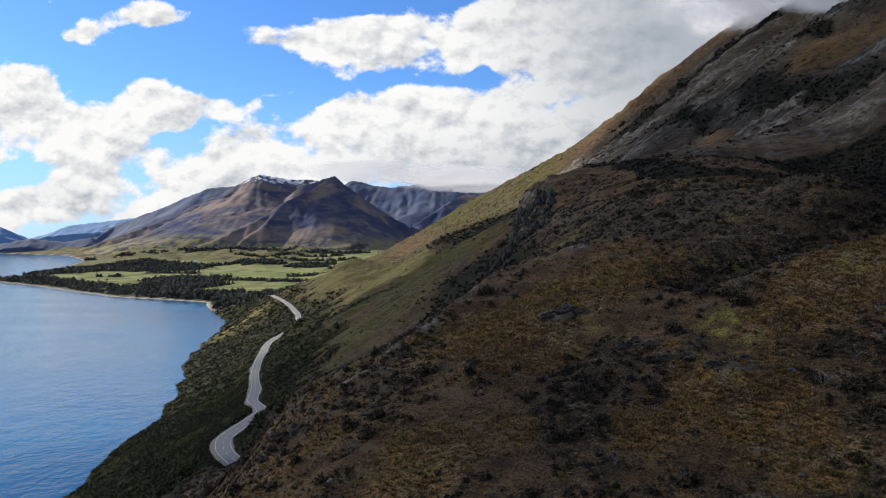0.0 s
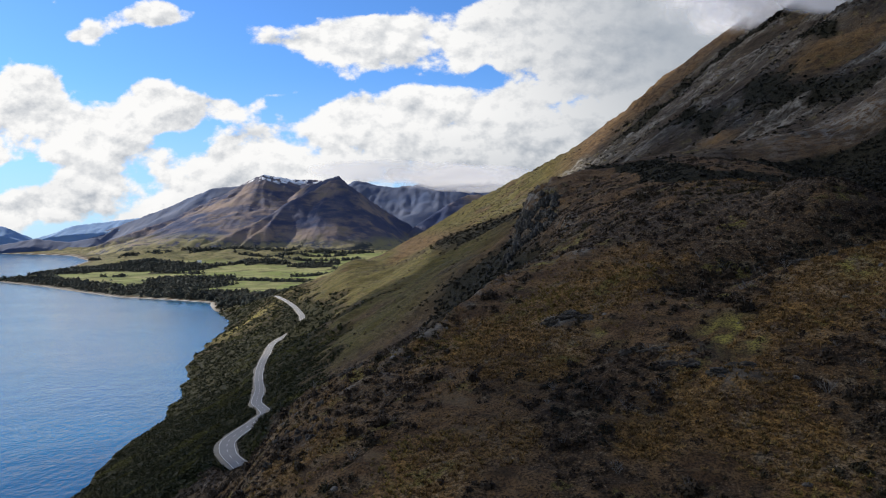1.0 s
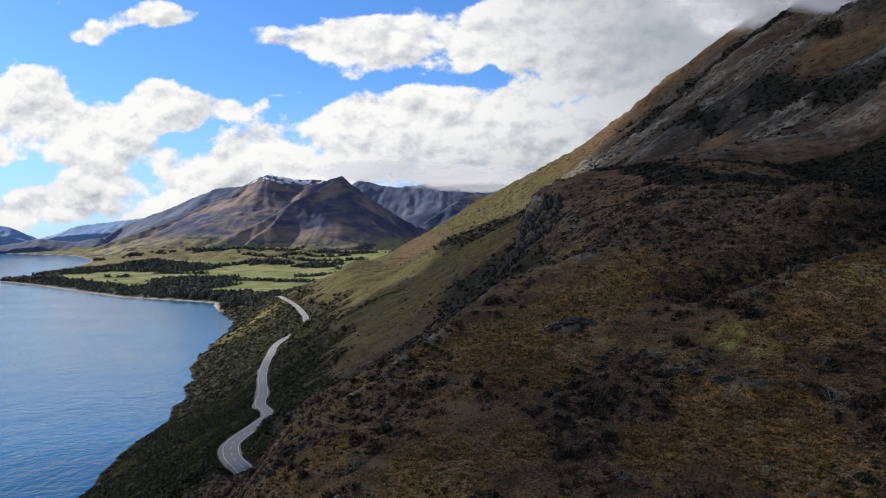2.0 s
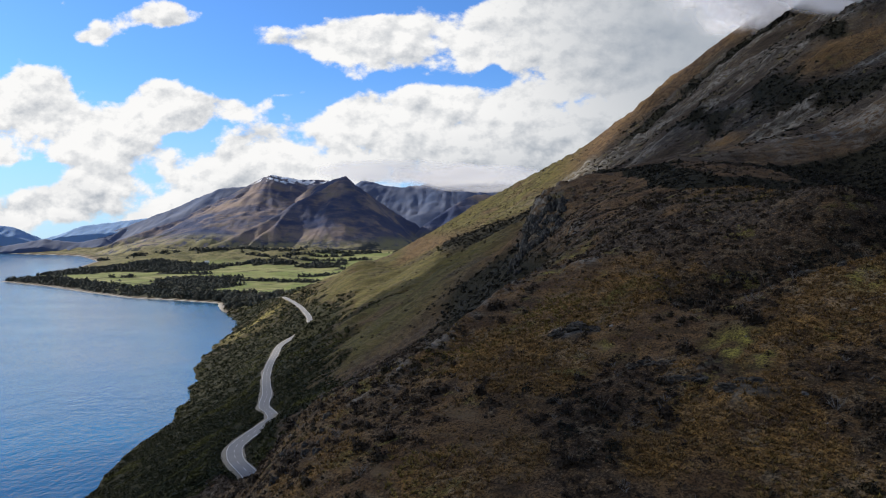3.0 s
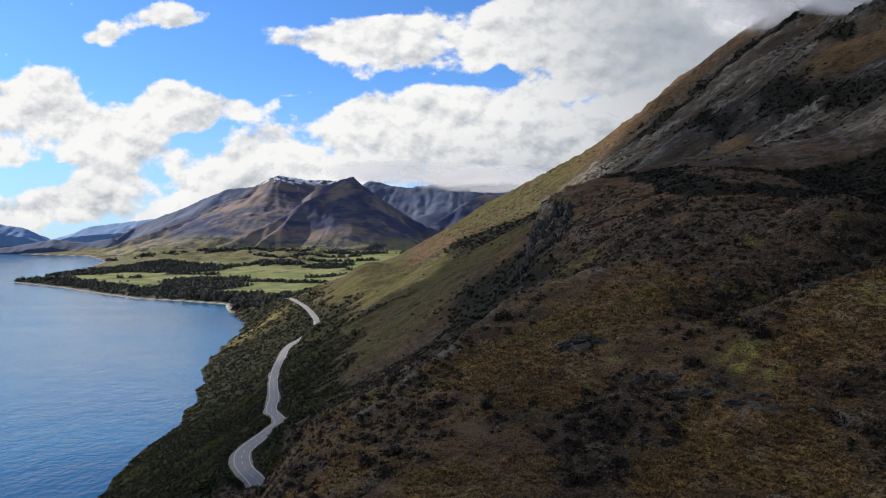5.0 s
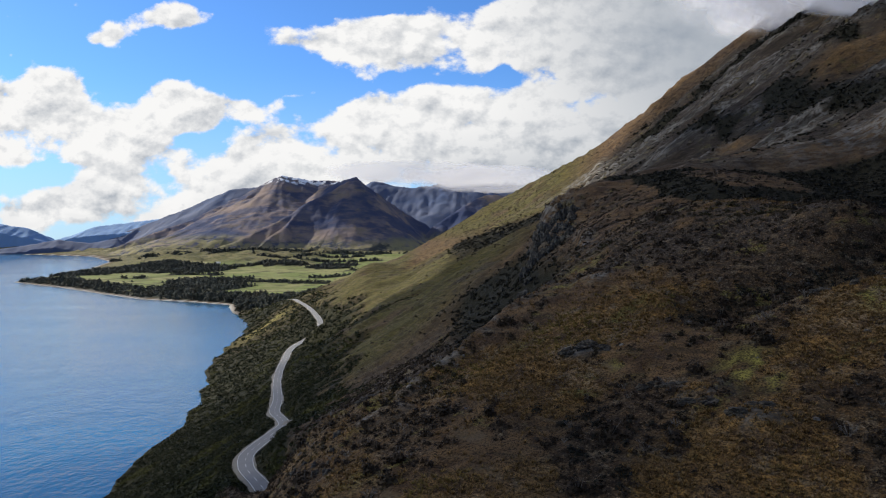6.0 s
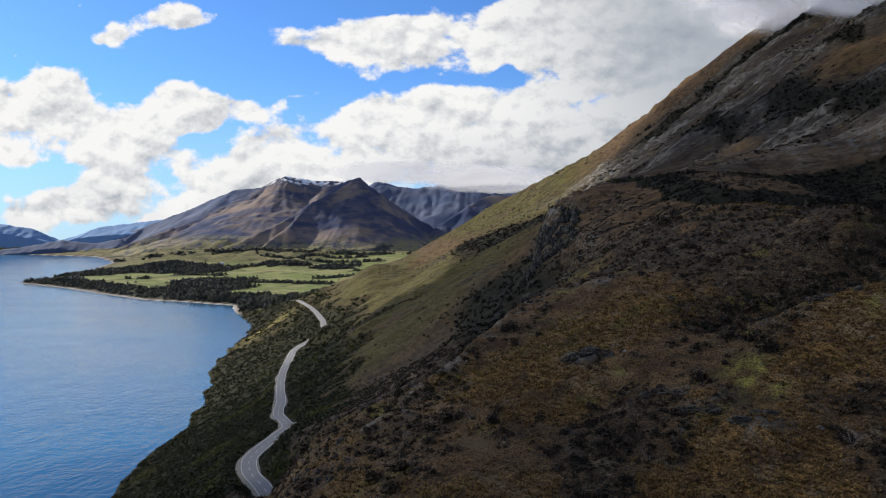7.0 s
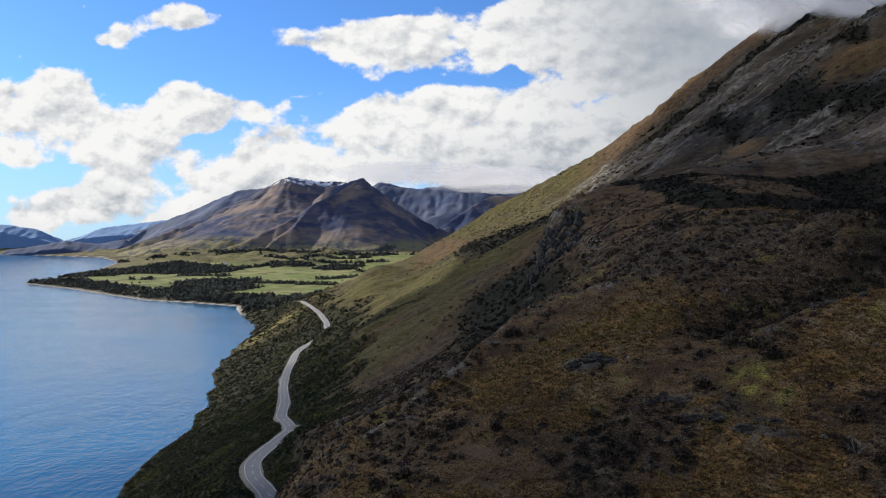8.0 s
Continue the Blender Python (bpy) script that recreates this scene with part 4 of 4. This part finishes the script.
def strip(offset, width, lift, depth, first=0, last=None, wiggle=0.0, seed=0):
    """A band along the road: offset from its middle (positive uphill), its width, its top above the road bed and its depth."""
    bm = bmesh.new()
    rows = []
    last = len(ROAD_LINE) if last is None else last
    for k in range(first, last):
        p, s = ROAD_LINE[k], side[k]
        w = width / 2 + wiggle * float(vnoise(np.array([k * 0.13]), np.array([seed + 0.5]))[0])
        row = []
        for o, dz in ((offset - w, -depth), (offset - w, 0), (offset + w, 0), (offset + w, -depth)):
            row.append(bm.verts.new((p[0] + s[0] * o, p[1] + s[1] * o, p[2] + lift + dz)))
        rows.append(row)
    for a, b in zip(rows, rows[1:]):
        for i in range(3):
            bm.faces.new((a[i], b[i], b[i + 1], a[i + 1]))
    bmesh.ops.recalc_face_normals(bm, faces=bm.faces)
    return bm


road = new("road")
tagged(road, "grey chip-seal lake road with white edge lines winding along the slope", "road", kind="structure")
part("shoulder", strip(-0.4, 6.5, 0.12, 1.6, wiggle=0.7, seed=3), M_gravel, road, "pale gravel shoulder")
part("carriageway", strip(0, 5.1, 0.30, 0.5, wiggle=0.15, seed=9), M_asphalt, road)
part("edge_line", strip(-2.35, 0.15, 0.312, 0.01), M_paint, road, "white painted edge line")
part("edge_line", strip(2.35, 0.15, 0.312, 0.01), M_paint, road, "white painted edge line")
dashes = bmesh.new()
for k in range(4, len(ROAD_LINE) - 4, 5):
    one = strip(0, 0.14, 0.312, 0.01, k, k + 3)
    me = bpy.data.meshes.new("dash")
    one.to_mesh(me)
    one.free()
    dashes.from_mesh(me)
    bpy.data.meshes.remove(me)
tagged(part("centre_dashes", dashes, M_paint, road, "white dashed centre line"), kind="stuff")
# gravel lay-bys at the outer bends
for x, y, r, name in ((-128, 712, 7, "lay_by"), (-73, 316, 6, "lay_by")):
    bm = bmesh.new()
    k = int(np.argmin(np.hypot(ROAD_LINE[:, 0] - x, ROAD_LINE[:, 1] - y)))
    z = ROAD_LINE[k, 2]
    top = [bm.verts.new((x + r * (0.75 + 0.25 * math.sin(3 * a + x)) * math.cos(a), y + 1.5 * r * math.sin(a), z + 0.2)) for a in np.linspace(0, 2 * math.pi, 24, endpoint=False)]
    bm.faces.new(top)
    ext = bmesh.ops.extrude_face_region(bm, geom=bm.faces[:])
    for v in [g for g in ext["geom"] if isinstance(g, bmesh.types.BMVert)]:
        v.co.z -= 1.8
    bmesh.ops.recalc_face_normals(bm, faces=bm.faces)
    part(name, bm, M_gravel, road, "pale gravel lay-by")

# ---------------------------------------------------------------- plants
rng = np.random.default_rng(7)


def leaf_cloud(count, size, shape, seed, droop=0.0):
    """Corner points of small leaf sprays filling an uneven crown; shape: half width, height, and the share of the crown that is hollow."""
    r = np.random.default_rng(seed)
    w, h, hollow = shape
    v = r.normal(size=(count, 3))
    v /= np.linalg.norm(v, axis=1)[:, None]
    v[:, 2] = np.abs(v[:, 2]) * 1.0 - 0.12
    lump = 0.78 + 0.32 * np.sin(3.1 * v[:, 0] + seed) * np.cos(2.7 * v[:, 1] - seed) + 0.15 * r.normal(size=count)
    rad = (hollow + (1 - hollow) * r.random(count) ** 0.5) * lump
    c = v * rad[:, None] * (w, w, h)
    c[:, 2] = np.maximum(c[:, 2], 0.02 * h)
    face = v + (0, 0, 0.35) + 0.42 * r.normal(size=(count, 3))     # sprays face outwards and up, more or less
    a = np.cross(face, r.normal(size=(count, 3)))
    a /= np.linalg.norm(a, axis=1)[:, None]
    b = np.cross(face, a)
    b /= np.linalg.norm(b, axis=1)[:, None]
    s = size * (0.6 + 0.8 * r.random((count, 1)))
    return np.stack([c - a * s * 0.75 - b * s * 0.4, c + a * s * 0.75 - b * s * 0.4, c + b * s * 0.9], 1)


def tri_mesh(name, tris, mat):
    """A mesh of loose triangles, given as an array of corners."""
    tris = np.asarray(tris, np.float32).reshape(-1, 3, 3)
    me = bpy.data.meshes.new(name)
    count = len(tris)
    me.vertices.add(count * 3)
    me.vertices.foreach_set("co", tris.ravel())
    me.loops.add(count * 3)
    me.loops.foreach_set("vertex_index", np.arange(count * 3, dtype=np.int32))
    me.polygons.add(count)
    me.polygons.foreach_set("loop_start", np.arange(0, count * 3, 3, dtype=np.int32))
    me.update(calc_edges=True)
    me.materials.append(mat)
    return me


def scatter(kinds, x, y, z, size, tall=1.0):
    """Copies of the given triangle clouds at the places, turned and scaled at random, as one array of triangles."""
    out = []
    pick = rng.integers(0, len(kinds), len(x))
    turn = rng.random(len(x)) * 2 * np.pi
    for k, base in enumerate(kinds):
        m = pick == k
        if not m.any():
            continue
        c, s = np.cos(turn[m])[:, None, None], np.sin(turn[m])[:, None, None]
        t = base[None]
        sx = size[m][:, None, None]
        px = (t[..., 0] * c - t[..., 1] * s) * sx + x[m][:, None, None]
        py = (t[..., 0] * s + t[..., 1] * c) * sx + y[m][:, None, None]
        pz = t[..., 2] * sx * tall + z[m][:, None, None]
        out.append(np.stack([px, py, pz], -1).reshape(-1, 3, 3))
    return np.concatenate(out)


def places(count, box, chance):
    """Random places in a box (x0, x1, y0, y1), kept with the given chance of the plant cover there; clear of the road."""
    x, y = rng.uniform(box[0], box[1], count), rng.uniform(box[2], box[3], count)
    z = ground_z(x, y)
    keep = rng.random(count) < chance(cover_map(x, y, z), x, y, z)
    x, y, z = x[keep], y[keep], z[keep]
    near = np.full(len(x), 1e9)
    for q in ROAD_LINE[::3]:
        near = np.minimum(near, np.hypot(x - q[0], y - q[1]))
    ok = near > 4.8
    return x[ok], y[ok], z[ok]


def stuff(name, tris, mat, label, category):
    ob = new(name, tri_mesh(name, tris, mat))
    return tagged(ob, label, category, kind="stuff")


# bush on the lake slope: finer sprays where it is nearer
def clear(c, x, y, z):
    return c["bush"] * (z > 0.6) * np.clip(1.15 - y / 1400, 0.3, 1) * (1 - 0.6 * c["ravine"]) * np.where((y > 640) & (x > -12), 0.0, 1.0)


near_kinds = [leaf_cloud(34, 0.36, (1.35, 1.1, 0.55), 40 + k) for k in range(6)]
x, y, z = places(36000, (-200, -14, 175, 480), clear)
tris = [scatter(near_kinds, x, y, z - 0.3, 0.6 + 0.9 * rng.random(len(x)) ** 2)]
for count, size, number, y0, y1 in ((24, 0.52, 30000, 480, 760), (16, 0.75, 56000, 760, 1350)):
    bush_kinds = [leaf_cloud(count, size, (1.6, 1.15, 0.6), 50 + k) for k in range(6)]
    x, y, z = places(number, (-400, 230, y0, y1), clear)
    tris.append(scatter(bush_kinds, x, y, z - 0.3, (0.6 + 0.8 * rng.random(len(x)) ** 2) * (1 + y / 1800)))
stuff("bush", np.concatenate(tris), M_bush, "dense dark green native bush covering the slope above the lake", "bush")
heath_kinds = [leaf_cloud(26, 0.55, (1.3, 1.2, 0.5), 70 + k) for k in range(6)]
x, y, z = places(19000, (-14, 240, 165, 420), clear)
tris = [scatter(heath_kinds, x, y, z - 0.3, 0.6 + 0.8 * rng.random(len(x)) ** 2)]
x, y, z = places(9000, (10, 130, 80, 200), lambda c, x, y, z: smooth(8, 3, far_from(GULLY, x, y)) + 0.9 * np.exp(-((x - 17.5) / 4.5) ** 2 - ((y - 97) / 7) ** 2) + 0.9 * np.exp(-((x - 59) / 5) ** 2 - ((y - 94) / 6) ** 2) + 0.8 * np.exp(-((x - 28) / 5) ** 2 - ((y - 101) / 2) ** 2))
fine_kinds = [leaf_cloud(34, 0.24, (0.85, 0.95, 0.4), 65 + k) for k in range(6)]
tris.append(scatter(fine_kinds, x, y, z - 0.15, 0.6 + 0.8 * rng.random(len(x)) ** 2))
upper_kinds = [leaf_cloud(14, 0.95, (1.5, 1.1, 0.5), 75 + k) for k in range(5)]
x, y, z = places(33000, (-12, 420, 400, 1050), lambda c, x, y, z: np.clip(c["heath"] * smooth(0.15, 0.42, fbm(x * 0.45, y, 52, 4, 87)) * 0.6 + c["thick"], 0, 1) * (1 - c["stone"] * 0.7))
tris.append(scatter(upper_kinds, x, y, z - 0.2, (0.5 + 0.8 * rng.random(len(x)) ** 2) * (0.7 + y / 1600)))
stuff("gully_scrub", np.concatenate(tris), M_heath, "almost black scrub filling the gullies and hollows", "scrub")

# scrub on the near hillside and scattered shrubs farther along
scrub_kinds = [leaf_cloud(26, 0.17, (0.5, 0.72, 0.15), 60 + k) for k in range(6)]
x, y, z = places(95000, (-60, 150, 66, 300), lambda c, x, y, z: np.clip(c["scrub"] * (0.15 + 0.85 * smooth(-0.25, 0.35, fbm(x, y, 2.6, 2, 131))) + 0.05 * smooth(0.2, 0.6, fbm(x, y, 2.6, 2, 131)), 0, 1) * (1 - c["bush"]))
stuff("scrub", scatter(scrub_kinds, x, y, z - 0.06, 0.55 + 0.95 * rng.random(len(x)) ** 2, 1.0), M_scrub, "low dark grey-brown scrub on the near hillside", "scrub")
far_kinds = [leaf_cloud(12, 0.85, (1.1, 1.2, 0.5), 80 + k) for k in range(5)]
x, y, z = places(52000, (-120, 420, 240, 1250), lambda c, x, y, z: np.clip(c["scrub"] * 0.6 + 0.06 + 0.10 * c["grass"] * smooth(0, 40, x + 70) + 0.42 * c["grass"] * smooth(112, 128, z) * smooth(0, 0.5, fbm(x, y, 45, 3, 89) + 0.45), 0, 1) * (1 - c["bush"]) * (1 - c["ravine"]) * (z > 48))
stuff("shrubland", scatter(far_kinds, x, y, z - 0.15, (0.3 + 0.8 * rng.random(len(x)) ** 3) * (0.7 + y / 1600), 0.75), M_scrub, "dark shrubs dotted over the grassy mountainside", "shrubs")

# tussock and bracken
blade = []
for k in range(5):
    r = np.random.default_rng(100 + k)
    a = r.random(9) * 2 * np.pi
    lean, h = 0.25 + 0.5 * r.random(9), 0.5 + 0.5 * r.random(9)
    foot = np.stack([0.08 * np.cos(a), 0.08 * np.sin(a), 0 * a], 1)
    across = np.stack([-np.sin(a), np.cos(a), 0 * a], 1) * 0.09
    tip = np.stack([lean * np.cos(a), lean * np.sin(a), h], 1)
    blade.append(np.stack([foot - across, foot + across, tip], 1))
x, y, z = places(70000, (-42, 120, 62, 215), lambda c, x, y, z: np.clip(0.10 + 0.8 * c["bracken"] + 0.4 * c["grass"] - 0.7 * c["scrub"] - 0.9 * c["lime"], 0, 1) * (1 - c["bush"]))
stuff("tussock", scatter(blade, x, y, z - 0.03, 0.45 + 0.6 * rng.random(len(x)), 0.6), M_tussock, "golden-brown tussock and bracken on the hillside", "grass")


def limb(bm, a, b, ra, rb, sides=5):
    """A tapered branch from a to b."""
    a, b = Vector(a), Vector(b)
    turn = (b - a).to_track_quat("Z", "Y").to_matrix()
    rings = []
    for c, r in ((a, ra), (b, rb)):
        rings.append([bm.verts.new(c + turn @ Vector((r * math.cos(t), r * math.sin(t), 0))) for t in [2 * math.pi * i / sides for i in range(sides)]])
    for i in range(sides):
        j = (i + 1) % sides
        bm.faces.new((rings[0][i], rings[0][j], rings[1][j], rings[1][i]))
    bm.faces.new(rings[1])


def make_shrub(seed):
    r = random.Random(seed)
    ob = new("shrub")
    bm = bmesh.new()
    for k in range(7):
        t = r.random() * 6.28
        limb(bm, (0.05 * math.cos(t), 0.05 * math.sin(t), -0.15), (0.55 * math.cos(t) * r.uniform(0.5, 1.1), 0.55 * math.sin(t) * r.uniform(0.5, 1.1), r.uniform(0.5, 0.95)), 0.04, 0.012, 4)
    part("woody_base", bm, M_bark, ob)
    leaves = new("foliage", tri_mesh("foliage", leaf_cloud(150, 0.19, (0.75, 1.05, 0.3), seed), M_scrub))
    leaves.parent = ob
    return tagged(ob, "dense dark grey-brown shrub on the hillside", "shrub", "hillside shrubs")


def make_bare(seed):
    r = random.Random(seed)
    ob = new("bare_shrub")
    bm = bmesh.new()
    for k in range(15):
        t = r.random() * 6.28
        reach, top = r.uniform(0.3, 1.2), r.uniform(0.5, 1.1)
        a = (0.06 * math.cos(t), 0.06 * math.sin(t), -0.15)
        b = (reach * math.cos(t) * 0.6, reach * math.sin(t) * 0.6, top * 0.6)
        limb(bm, a, b, 0.02, 0.011, 3)
        for q in range(3):
            e = t + r.uniform(-0.9, 0.9)
            limb(bm, b, (b[0] + 0.4 * math.cos(e), b[1] + 0.4 * math.sin(e), b[2] + r.uniform(0.1, 0.6)), 0.010, 0.005, 3)
    part("woody_frame", bm, M_deadwood, ob)
    return tagged(ob, "leafless pale grey shrub with forked twigs", "shrub", "bare shrubs")


def make_stone(seed):
    r = random.Random(seed)
    bm = bmesh.new()
    bmesh.ops.create_icosphere(bm, subdivisions=2, radius=0.5)
    for v in bm.verts:
        c = v.co.copy()
        k = 1 + 0.45 * noise.noise(c * 2.1 + Vector((seed * 3.7, 0, 0))) + 0.2 * noise.noise(c * 5 + Vector((0, seed, 0)))
        v.co = Vector((c.x * 1.25, c.y, c.z * 0.72)) * k
        v.co.z = round(v.co.z / 0.16) * 0.16 * 0.5 + v.co.z * 0.5
    me = bpy.data.meshes.new("stone")
    bm.to_mesh(me)
    bm.free()
    me.materials.append(M_stone)
    ob = new("stone", me)
    return tagged(ob, "pale grey weathered schist stone half sunk in scrub", "stone", "hillside stones")


def settle(kinds, xs, ys, low, high, sink, stretch=0.2, lean=6):
    """Stands copies of the kinds at the places."""
    zs = ground_z(np.asarray(xs, float), np.asarray(ys, float))
    for k, (x, y, z) in enumerate(zip(xs, ys, zs)):
        s = low + (high - low) * rng.random() ** 2
        base = kinds[k % len(kinds)]
        m = pose(x, y, z - sink * s, rng.uniform(-lean, lean), rng.uniform(-lean, lean), rng.uniform(0, 360))
        ob = base if k < len(kinds) else copy_thing(base, m)
        if ob is base:
            ob.matrix_basis = m
        ob.scale = (s, s * rng.uniform(1 - stretch, 1 + stretch), s * rng.uniform(1 - stretch, 1 + stretch))


shrubs = [make_shrub(300 + k) for k in range(5)]
x, y, z = places(2600, (-40, 110, 70, 200), lambda c, x, y, z: c["scrub"] * (1 - c["bush"]))
settle(shrubs, x[:290], y[:290], 0.9, 2.3, 0.05)
bare = [make_bare(400 + k) for k in range(4)]
x, y, z = places(900, (-25, 80, 76, 145), lambda c, x, y, z: c["scrub"] * 0.6)
settle(bare, x[:80], y[:80], 0.6, 1.4, 0.0)
stones = [make_stone(500 + k) for k in range(5)]
x, y, z = places(900, (-30, 100, 76, 200), lambda c, x, y, z: 0.15 + 0.2 * c["scrub"])
settle(stones, x[:130], y[:130], 0.3, 1.0, 0.15, 0.25, 12)


# crags: broken rock at the step and along the edge of the shoulder
def make_crag(seed, mat):
    bm = bmesh.new()
    bmesh.ops.create_icosphere(bm, subdivisions=4, radius=1.0)
    for v in bm.verts:
        c = v.co.copy()
        q = c * 1.3 + Vector((seed * 5.3, seed, 0))
        k = 1 + 0.5 * noise.noise(q) + 0.28 * noise.noise(q * 2.7) + 0.14 * noise.noise(q * 6.1)
        step = abs(noise.noise(Vector((c.x * 3, c.y * 3, c.z * 9 + seed)))) * 0.14
        v.co = Vector((c.x, c.y * 0.8, c.z)) * (k - step)
    me = bpy.data.meshes.new("rock_outcrop")
    bm.to_mesh(me)
    bm.free()
    me.materials.append(mat)
    ob = new("rock_outcrop", me)
    return tagged(ob, "craggy grey schist outcrop on the hillside", "rock", "rock outcrops")


crags = [make_crag(600 + k, M_cliff) for k in range(5)]
cx = np.concatenate([rng.uniform(25, 40, 26), np.linspace(-6, 24, 40) + rng.normal(0, 0.8, 40), rng.uniform(160, 330, 46)])
cy = np.concatenate([rng.uniform(276, 325, 26), np.linspace(154, 264, 40) + rng.normal(0, 1.5, 40), rng.uniform(440, 840, 46)])
settle(crags, cx, cy, 0.5, 2.0, 0.3, 0.35, 14)
slabs = [make_crag(640 + k, M_slab) for k in range(5)]
slab_x = np.array([26, 28.5, 31, 17.5, 20.5, 23, 36, 38.5, 33, 61, 66, 72, 30, -17, -15])
slab_y = np.array([111, 111.5, 110, 126, 127, 126, 98, 99, 103, 131, 130, 131, 104, 133, 135])
slab_z = ground_z(slab_x, slab_y)
for k, (fx, fy, fz) in enumerate(zip(slab_x, slab_y, slab_z)):
    slab = slabs[k] if k < 5 else copy_thing(slabs[k % 5], pose(0, 0, 0))
    slab.matrix_basis = pose(fx, fy, fz - 0.6, rng.uniform(-10, 10), rng.uniform(-10, 10), rng.uniform(-30, 30))
    slab.scale = (rng.uniform(1.3, 2.3), rng.uniform(1.2, 1.9), rng.uniform(0.75, 1.1))
    tagged(slab, "low grey schist slab breaking through the tussock")
# the tall broken face at the head of the gully: upright ribs side by side
face_x = np.concatenate([np.linspace(22, 38, 15), np.linspace(26, 40, 11), np.linspace(30, 42, 9)])
face_y = np.concatenate([272 + rng.normal(0, 2, 15), 280 + rng.normal(0, 2, 11), 288 + rng.normal(0, 2, 9)])
face_z = ground_z(face_x, face_y)
for k, (fx, fy, fz) in enumerate(zip(face_x, face_y, face_z)):
    rib = copy_thing(crags[k % 5], pose(fx, fy, fz - 0.5, rng.uniform(-8, 8), rng.uniform(-8, 8), rng.uniform(0, 360)))
    rib.scale = (rng.uniform(1.2, 2.4), rng.uniform(1.2, 2.4), rng.uniform(1.8, 3.6))
settle([copy_thing(c, pose(0, 0, 0)) for c in crags], rng.uniform(-27, -17, 18), rng.uniform(100, 124, 18), 0.25, 0.8, 0.3, 0.3, 14)


# trees at the head of the bay
def make_tree(seed, slim):
    r = random.Random(seed)
    ob = new("tree")
    bm = bmesh.new()
    limb(bm, (0, 0, -0.5), (0.1, 0, 3.0), 0.28, 0.2, 6)
    limb(bm, (0.1, 0, 3.0), (0.0, 0.1, 8.0), 0.2, 0.06, 5)
    for k in range(7):
        t = r.random() * 6.28
        h = r.uniform(2.5, 7)
        limb(bm, (0.05, 0, h), (2.2 * slim * math.cos(t), 2.2 * slim * math.sin(t), h + r.uniform(0.6, 1.8)), 0.09, 0.03, 4)
    part("trunk", bm, M_bark, ob)
    lumps = [(0, 0, 5.6)] + [(1.9 * slim * math.cos(q * 1.25 + seed), 1.9 * slim * math.sin(q * 1.25 + seed), r.uniform(2.4, 5.6)) for q in range(6)]
    t = np.concatenate([leaf_cloud(44, 0.7, (2.1 * slim, 2.3, 0.45), seed + q) + np.array(c) for q, c in enumerate(lumps)])
    crown = new("crown", tri_mesh("crown", t, M_pine))
    crown.parent = ob
    return tagged(ob, "dark evergreen tree with an uneven leafy crown near the lake shore", "tree", "shore trees")


trees = [make_tree(700 + k, s) for k, s in enumerate((1.0, 0.7, 1.3, 0.9))]
x, y, z = places(9000, (-1300, -300, 1200, 2250), lambda c, x, y, z: c["wood"] * (z - sheet(y) > 1.8))
order = np.argsort(y - 0.25 * x)
x, y, z = x[order], y[order], z[order]
settle(trees, x[:240], y[:240], 1.0, 2.2, 0.0, 0.2, 3)
wood_kinds = [leaf_cloud(44, 2.2, (5.8, 8.5, 0.62), 800 + k) for k in range(6)]
x, y, z = places(60000, (-1900, 500, 1180, 3500), lambda c, x, y, z: c["wood"] * 0.8 * (z - sheet(y) > 1.8))
stuff("woodland", scatter(wood_kinds, x, y, z - 0.8, (0.6 + 0.7 * rng.random(len(x))) * (1 + np.clip(y - 2000, 0, 2000) / 2500), 1.2), M_pine, "dark belts of woodland between the green paddocks", "woodland")


def make_shed(x, y, w, d, h, turn):
    """A small farm shed with a pitched roof."""
    ob = new("farm_shed")
    bm = bmesh.new()
    bmesh.ops.create_cube(bm, size=1.0, matrix=Matrix.Translation((0, 0, h / 2 - 0.5)) @ Matrix.Diagonal((w, d, h + 1.0, 1)))
    part("wall", bm, M_paint, ob)
    bm = bmesh.new()
    e, r = 0.4, 0.42 * d
    rows = [[bm.verts.new((sx * (w / 2 + e), py, pz)) for py, pz in ((-d / 2 - e, h - 0.1), (0, h + r), (d / 2 + e, h - 0.1), (d / 2 + e, h + 0.05), (0, h + r + 0.18), (-d / 2 - e, h + 0.05))] for sx in (-1, 1)]
    for i in range(6):
        j = (i + 1) % 6
        bm.faces.new((rows[0][i], rows[0][j], rows[1][j], rows[1][i]))
    for row in rows:
        bm.faces.new(row)
    bmesh.ops.recalc_face_normals(bm, faces=bm.faces)
    part("roof", bm, M_paint, ob)
    bm = bmesh.new()
    bmesh.ops.create_cube(bm, size=1.0, matrix=Matrix.Translation((0, -d / 2 - 0.03, 1.3)) @ Matrix.Diagonal((2.6, 0.12, 2.6, 1)))
    part("door", bm, M_bark, ob, "dark sliding door")
    ob.matrix_basis = pose(x, y, float(ground_z(np.array([x]), np.array([y]))[0]), 0, 0, turn)
    return tagged(ob, "small white farm shed among the green paddocks", "shed")


make_shed(-893.0, 2750.0, 16, 9, 4.5, 12)
